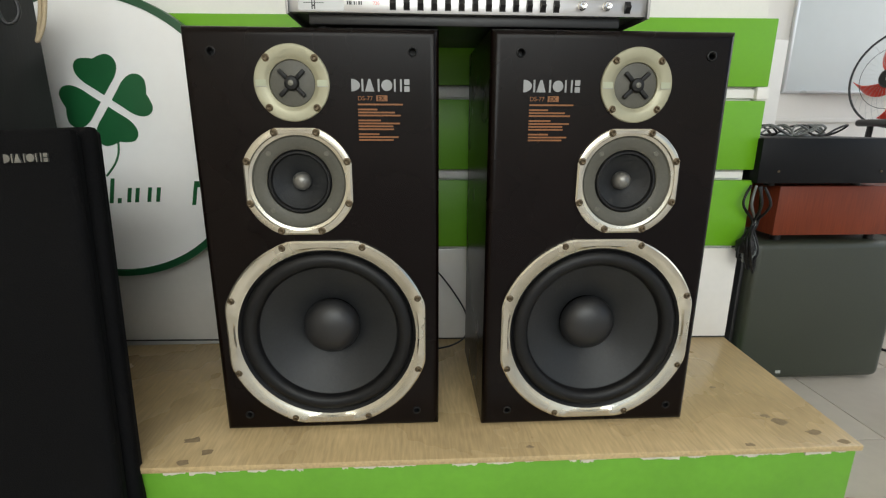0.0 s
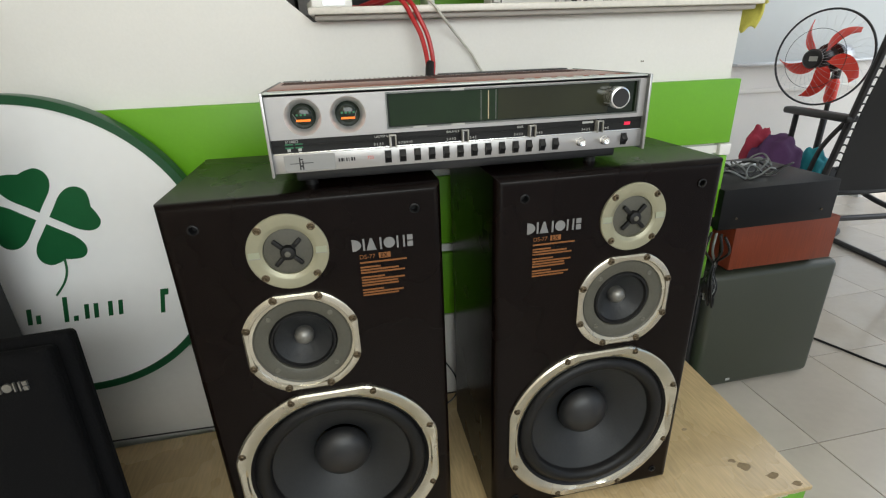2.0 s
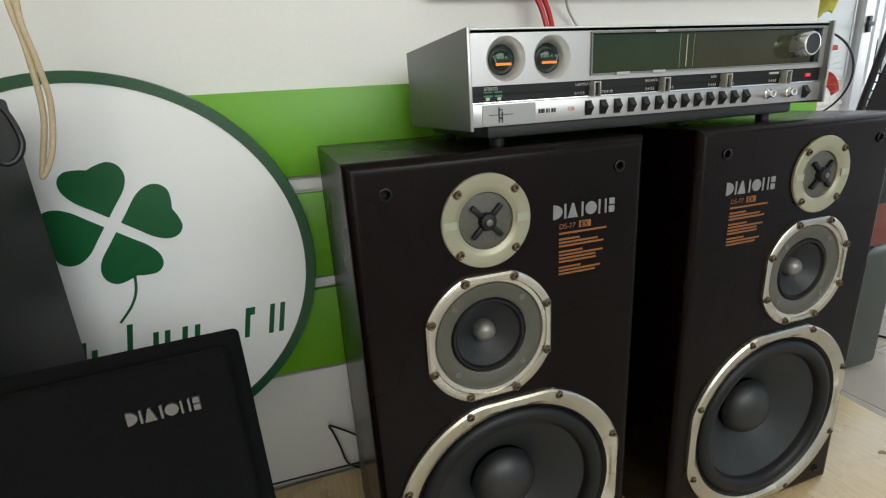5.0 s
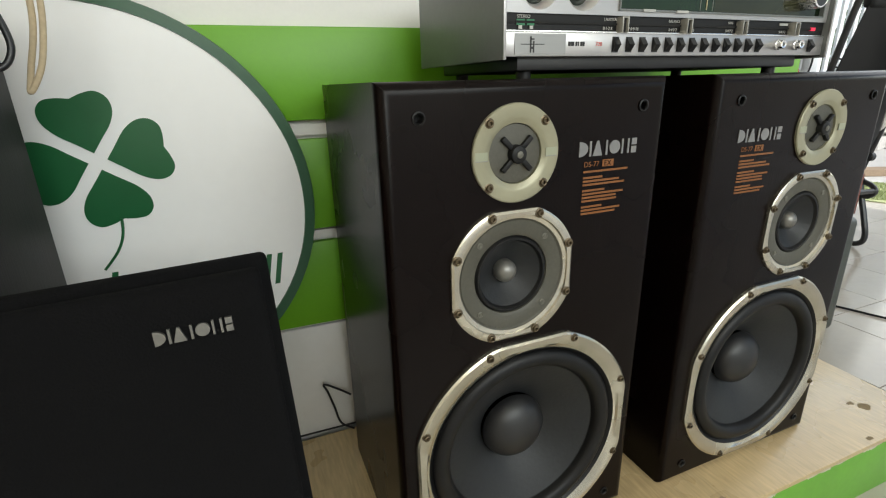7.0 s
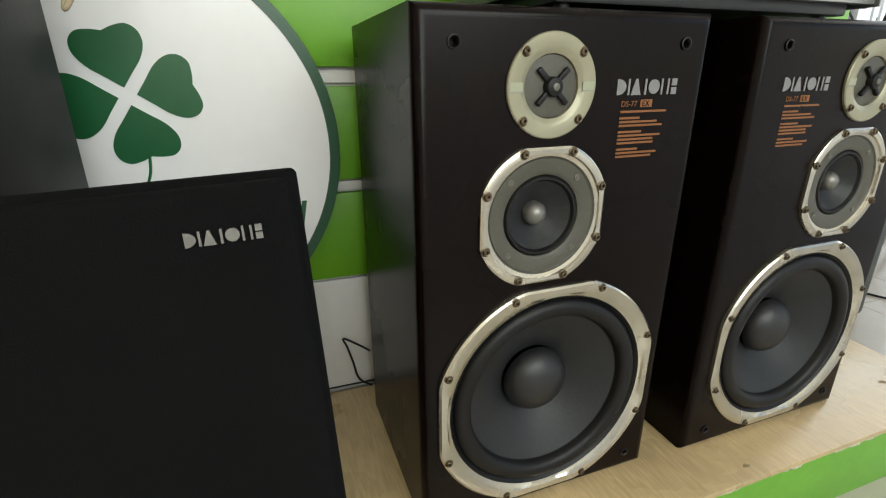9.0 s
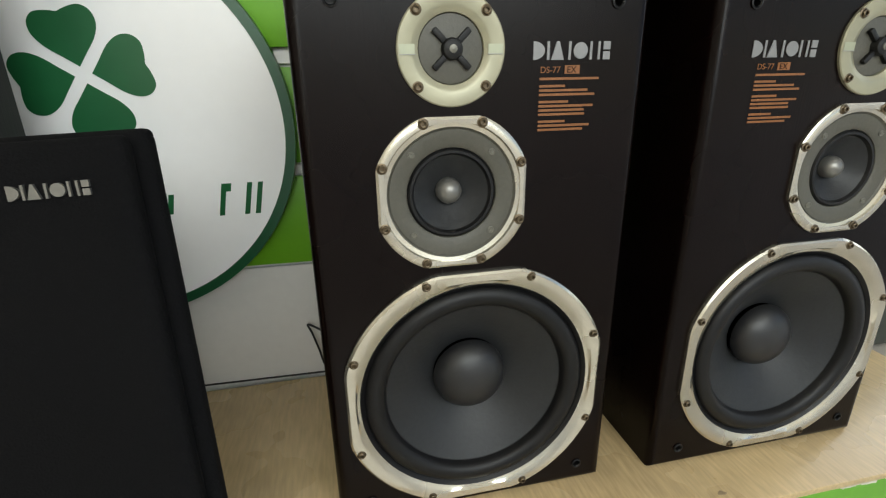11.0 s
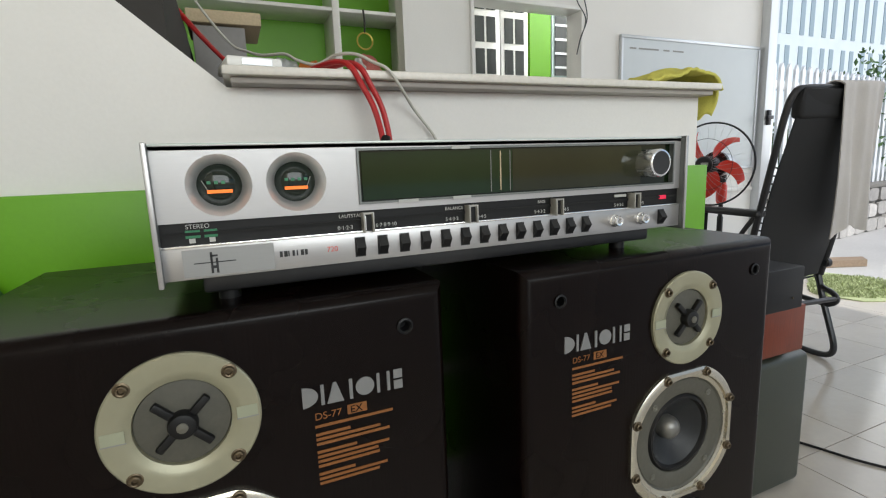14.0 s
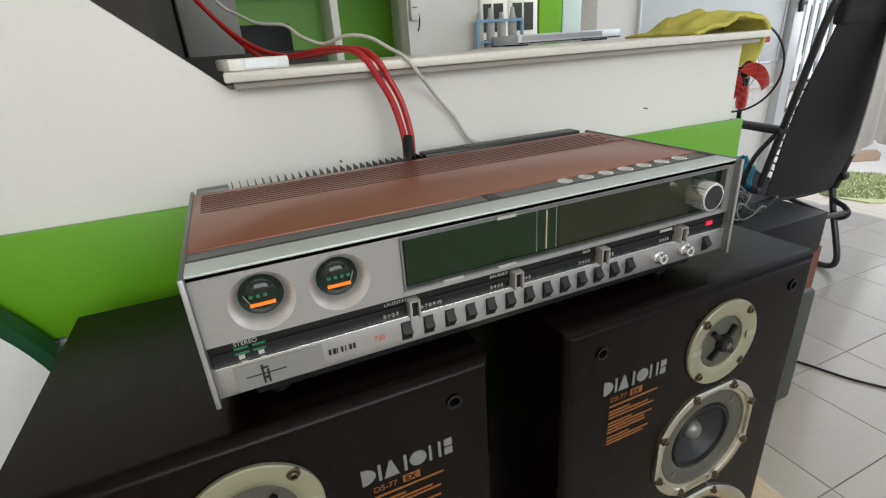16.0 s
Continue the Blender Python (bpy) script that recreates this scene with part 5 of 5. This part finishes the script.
hk = thing("hanging_ring", (0.66, 3.27, 1.70), "brass ring hanging on a green cord", "ring")
part("ring", tube([(0.045 * math.cos(i * math.pi / 12), 0, 0.045 * math.sin(i * math.pi / 12)) for i in range(25)], 0.005, 6, 0), M_brass, hk)
part("cord", tube([(0, 0, 0.045), (0.004, 0, 0.10), (0, 0, 0.17)], 0.006, 6), M_dark, hk)

# under the stair: dark soffit, cartons; the shade there is in the dark colour
structure("stair_soffit", prism([(-1.12, 1.90), (-0.20, 1.115), (-0.20, 1.32), (-1.12, 2.12)], WALL + 0.022, 2.3), M_dark, "underside of the stair flight, shade put into its dark colour", "stair")
st = thing("low_cupboard", (-0.9, 1.75, 0.0), "plain cupboard under the stair, shade put into its dark colour", "cupboard")
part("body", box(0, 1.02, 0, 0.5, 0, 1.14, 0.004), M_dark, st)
ct = thing("carton", (-0.19, 1.95, 1.14), "plain grey carton stored under the stair", "box")
part("body", box(0, 0.135, 0, 0.2, 0, 0.235, 0.003), M_grey, ct)
part("lid", box(-0.012, 0.18, -0.008, 0.2, 0.24, 0.275, 0.003), M_strap, ct, "pale carton lid")
ct2 = thing("carton", (-0.36, 1.92, 1.14), "carton stored under the stair, shade put into its dark brown", "box")
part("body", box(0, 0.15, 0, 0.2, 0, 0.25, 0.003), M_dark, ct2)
bl = thing("black_box", (0.0, 2.35, 0.95), "black flat box standing behind the sill", "box")
part("body", box(-0.18, 0.13, 0, 0.06, 0, 0.28, 0.003), M_amp, bl)
tb2 = thing("side_table", (-0.3, 2.28, 0.0), "plain table in the rear room, shade put into its dark colour", "table")
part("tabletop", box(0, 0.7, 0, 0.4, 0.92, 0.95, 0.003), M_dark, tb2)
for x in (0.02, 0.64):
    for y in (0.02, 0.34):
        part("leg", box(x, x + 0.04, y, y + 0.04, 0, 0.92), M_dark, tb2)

# cabinet at the back wall with a slim player and a blue rack
cb = thing("low_cabinet", (0.99, 2.36, 0.0), "plain white low cabinet against the back wall", "cabinet")
part("body", box(0, 0.78, 0, 0.33, 0.0, 1.10, 0.004), M_trim, cb)
pl = thing("disc_player", (1.075, 2.40, 1.10), "slim silver disc player on the low cabinet", "disc player")
part("case", box(0, 0.56, 0, 0.22, 0.006, 0.045, 0.003), M_frame, pl)
part("drawer", box(0.02, 0.45, -0.003, 0.001, 0.02, 0.038), M_alu, pl, "silver disc drawer", smooth=None)
part("dark_line", box(0.0, 0.56, -0.002, 0.001, 0.008, 0.013), M_black, pl, smooth=None)
for x in (0.05, 0.49):
    part("foot", box(x, x + 0.02, 0.03, 0.19, 0, 0.006), M_rubber, pl, smooth=None)
rk = thing("small_rack", (1.0, 2.63, 1.10), "small pale blue rack with white bottles", "rack")
for x in (0, 0.24):
    part("post", box(x, x + 0.012, 0, 0.012, 0, 0.12), M_blue, rk, smooth=None)
part("rail", box(0.012, 0.24, 0, 0.012, 0.108, 0.12), M_blue, rk, smooth=None)
part("rail", box(0.012, 0.24, 0, 0.012, 0.02, 0.03), M_blue, rk, smooth=None)
for k, x in enumerate((1.03, 1.09, 1.15, 1.21)):
    standing("bottle", x, 2.665, 1.10, (0.02, 0.15 + 0.02 * (k % 2)), M_white_print, "small white bottle behind the blue rack", "bottle")["group"] = "bottles on the cabinet"
ad = thing("power_adapter", (0.706, 2.72, 1.235), "small white power adapter plugged on the back wall", "adapter")
part("housing", box(0, 0.036, -0.034, 0.0, 0, 0.10, 0.004), M_trim, ad)
part("slots", box(0.006, 0.030, -0.0355, -0.0335, 0.048, 0.053), M_grey, ad, smooth=None)
part("lead", tube([(0.030, -0.020, 0.05), (0.042, -0.022, 0.01), (0.040, -0.02, -0.02), (0.034, -0.018, -0.045)], 0.003, 6), M_rubber, ad, "short black lead")
wp = thing("wall_switch", (0.985, 3.585, 1.40), "white wall switch plate", "switch")
part("plate", box(0.03, 0.17, 0, 0.012, 0, 0.1, 0.003), M_trim, wp)

# ---- yard ----
mt2 = bmesh.new()
rr = random.Random(11)
ang = math.atan2(-0.41, 0.11)
for i in range(4200):
    u, v = rr.uniform(-0.42, 0.42), rr.uniform(-0.24, 0.24)
    if (abs(u) / 0.42) ** 4 + (abs(v) / 0.24) ** 4 > 1:
        continue
    x, y = 3.90 + u * 0.75 - v * 0.66, 2.36 - u * 0.66 * 0.2 + v * 0.75 + u * 0.55
    h, a = rr.uniform(0.012, 0.03), rr.uniform(0, 6.28)
    dx, dy = 0.008 * math.cos(a), 0.008 * math.sin(a)
    p = [mt2.verts.new((x - dx, y - dy, 0.002)), mt2.verts.new((x + dx, y + dy, 0.002)), mt2.verts.new((x + rr.uniform(-0.015, 0.015), y + rr.uniform(-0.015, 0.015), h))]
    mt2.faces.new(p)
dm = thing("door_mat", (0, 0, 0), "shaggy pale green mat on the tiled floor", "mat")
part("backing", slab([(3.55, 2.10), (3.72, 2.0), (4.28, 2.38), (4.22, 2.72), (4.05, 2.76), (3.5, 2.28)], 0.0005, 0.008), M_mat, dm)
part("pile_mat", mt2, M_mat, dm, "shaggy pile", smooth=None)
structure("door_step", slab([(4.45, 3.05), (4.35, 2.92), (4.85, 2.70), (4.98, 2.80)], -0.02, 0.04), M_brownmat, "brown worn step at the yard edge", "step")
# rubble wall
sw = thing("stone_wall", (4.5, 3.43, -0.022), "low rubble stone wall along the yard", "wall", rot=(0, 0, 7.5), kind="structure")
part("core", box(0, 6.0, 0.02, 0.3, 0, 0.54), M_mortar, sw, "pale mortar", smooth=None)
part("coping", box(-0.02, 6.02, -0.02, 0.32, 0.54, 0.59, 0.01), M_mortar, sw)
rs = random.Random(7)
for row in range(3):
    x = -0.1 * row
    while x < 6.0:
        w = rs.uniform(0.16, 0.34)
        cx, cz = x + w / 2, 0.09 + row * 0.18 + rs.uniform(-0.02, 0.02)
        n = 9
        ring = [(math.cos(2 * math.pi * k / n + 0.3), math.sin(2 * math.pi * k / n + 0.3)) for k in range(n)]
        pts = [(cx + (w / 2 - 0.008) * math.copysign(abs(c) ** 0.45, c) * rs.uniform(0.88, 1.08), cz + 0.084 * math.copysign(abs(q) ** 0.45, q) * rs.uniform(0.85, 1.08)) for c, q in ring]
        bm = prism([(a, max(0.002, min(0.538, b))) for a, b in pts], -0.012 - rs.uniform(0, 0.02), 0.03)
        part("stone", bm, M_stone, sw, smooth=None)
        x += w
# picket fence on the wall
fe = thing("picket_fence", (4.5, 3.58, 0.57), "white painted picket fence on the stone wall", "fence", rot=(0, 0, 7.5))
pk0 = None
for k in range(40):
    x = 0.05 + k * 0.15
    if pk0 is None:
        pk0 = part("picket", prism([(0, 0), (0.07, 0), (0.07, 1.25), (0.035, 1.30), (0, 1.25)], 0, 0.025), M_fence, fe, smooth=None, loc=(x, 0, 0))
    else:
        again("picket", pk0, (x, 0, 0), fe)
for z in (0.15, 1.05):
    part("rail", box(0, 6.0, 0.026, 0.06, z, z + 0.08, 0.004), M_fence, fe)
# gate near the jamb
gt = thing("yard_gate", (3.62, 3.30, -0.02), "white baluster gate at the yard opening", "gate", rot=(0, 0, 12))
pk1 = None
for k in range(9):
    p = (0.04 + k * 0.10, 0, 0.1)
    if pk1 is None:
        pk1 = part("baluster", lathe([(0.018, 0), (0.03, 0.15), (0.018, 0.5), (0.018, 1.2), (0.026, 1.4), (0.016, 1.55)], 12, axis="z"), M_fence, gt, loc=p)
    else:
        again("baluster", pk1, p, gt)
for z in (0.06, 1.62):
    part("rail", box(0, 0.94, -0.025, 0.025, z, z + 0.06, 0.005), M_fence, gt)


def leaf_cloud(name, c, s, count, seed, label):
    r = random.Random(seed)
    verts, faces = [], []
    for _ in range(count):
        a, b, q = r.uniform(0, 6.28), r.uniform(-1, 1), r.uniform(0.35, 1) ** 0.5
        e = math.sqrt(1 - b * b)
        n = 1 + 0.35 * noise.noise((2 * e * math.cos(a), 2 * e * math.sin(a), 2 * b + seed))
        p = Vector((c[0] + s[0] * q * n * e * math.cos(a), c[1] + s[1] * q * n * e * math.sin(a), c[2] + s[2] * q * n * b))
        m = Euler((r.uniform(0, 6), r.uniform(0, 6), r.uniform(0, 6))).to_matrix()
        k, l = len(verts), r.uniform(0.03, 0.065)
        verts += [p + m @ Vector(v) * l for v in ((-1, 0, 0), (0, -0.45, 0.1), (1, 0, 0), (0, 0.45, 0.1))]
        faces.append((k, k + 1, k + 2, k + 3))
    me = bpy.data.meshes.new(name)
    me.from_pydata([tuple(v) for v in verts], [], faces)
    me.materials.append(M_leaf)
    return new(name, me)


for k, (x, y, z, sx, sz) in enumerate([(7.6, 4.45, 1.2, 0.9, 0.8), (9.0, 4.7, 1.4, 1.0, 1.0), (5.6, 4.25, 0.9, 0.5, 0.45)]):
    tr = thing("shrub", (x, y, -0.02), "leafy green shrub behind the picket fence", "shrub", "yard shrubs")
    part("trunk", tube([(0, 0, 0), (0.03, 0.02, z * 0.5), (-0.02, 0, z)], 0.03, 8), M_brownmat, tr, "brown stem")
    for a in (0.5, 2.6, 4.4):
        part("limb", tube([(0.01, 0, z * 0.45), (0.2 * math.cos(a), 0.15 * math.sin(a), z * 0.8), (0.4 * math.cos(a), 0.3 * math.sin(a), z * 1.15)], 0.014, 6), M_brownmat, tr)
    cr = leaf_cloud("crown", (0, 0, z), (sx, 0.5, sz), 1500, 60 + k, "")
    cr.parent = tr
    tagged(cr, "small green leaves")
# neighbouring house
nb = thing("neighbour_house", (6.0, 7.2, -0.02), "pale blue neighbouring house wall with narrow slots", "house")
part("wall", box(0, 16, 0, 0.3, 0, 6.5), M_bluegrate, nb, "pale blue rendered wall", smooth=None)
sl0 = None
for r in range(3):
    for k in range(34):
        p = (3.6 + k * 0.32 + 0.12 * (k // 2), -0.012, 2.3 + r * 1.15)
        if sl0 is None:
            sl0 = part("window_slot", box(0, 0.14, 0, 0.05, 0, 0.92), M_slotpane, nb, "narrow dark slot", smooth=None, loc=p)
        else:
            again("window_slot", sl0, p, nb)
part("roof", box(-0.2, 16.2, -0.4, 0.7, 6.5, 6.7), M_fence, nb, smooth=None)

# ---- floor tiles ----
tile0 = None
T = 0.328
far_tiles = bmesh.new()
for i in range(-8, 9):
    for j in range(-11, 14):
        x, y = 1.42 + i * T, 0.924 + j * T
        x0, x1, y0, y1 = max(x, -1.2), min(x + T, 4.2), max(y, -2.4), min(y + T, 5.2)
        if x1 - x0 < 0.02 or y1 - y0 < 0.02:
            continue
        whole = x1 - x0 > T - 1e-6 and y1 - y0 > T - 1e-6
        if not whole or y < -0.2 or y > 3.0:
            add_box(far_tiles, x0 + 0.0013, x1 - 0.0013, y0 + 0.0013, y1 - 0.0013, -0.006, 0.0)
        elif tile0 is None:
            tile0 = part("tile", box(0.0013, T - 0.0013, 0.0013, T - 0.0013, -0.006, 0.0, 0.001, 1), M_tile, floor_bed, smooth=None, loc=(x, y, 0))
        else:
            again("tile", tile0, (x, y, 0), floor_bed)
tagged(part("tile_field", far_tiles, M_tile, floor_bed, "remaining beige floor tiles", smooth=None), kind="stuff")
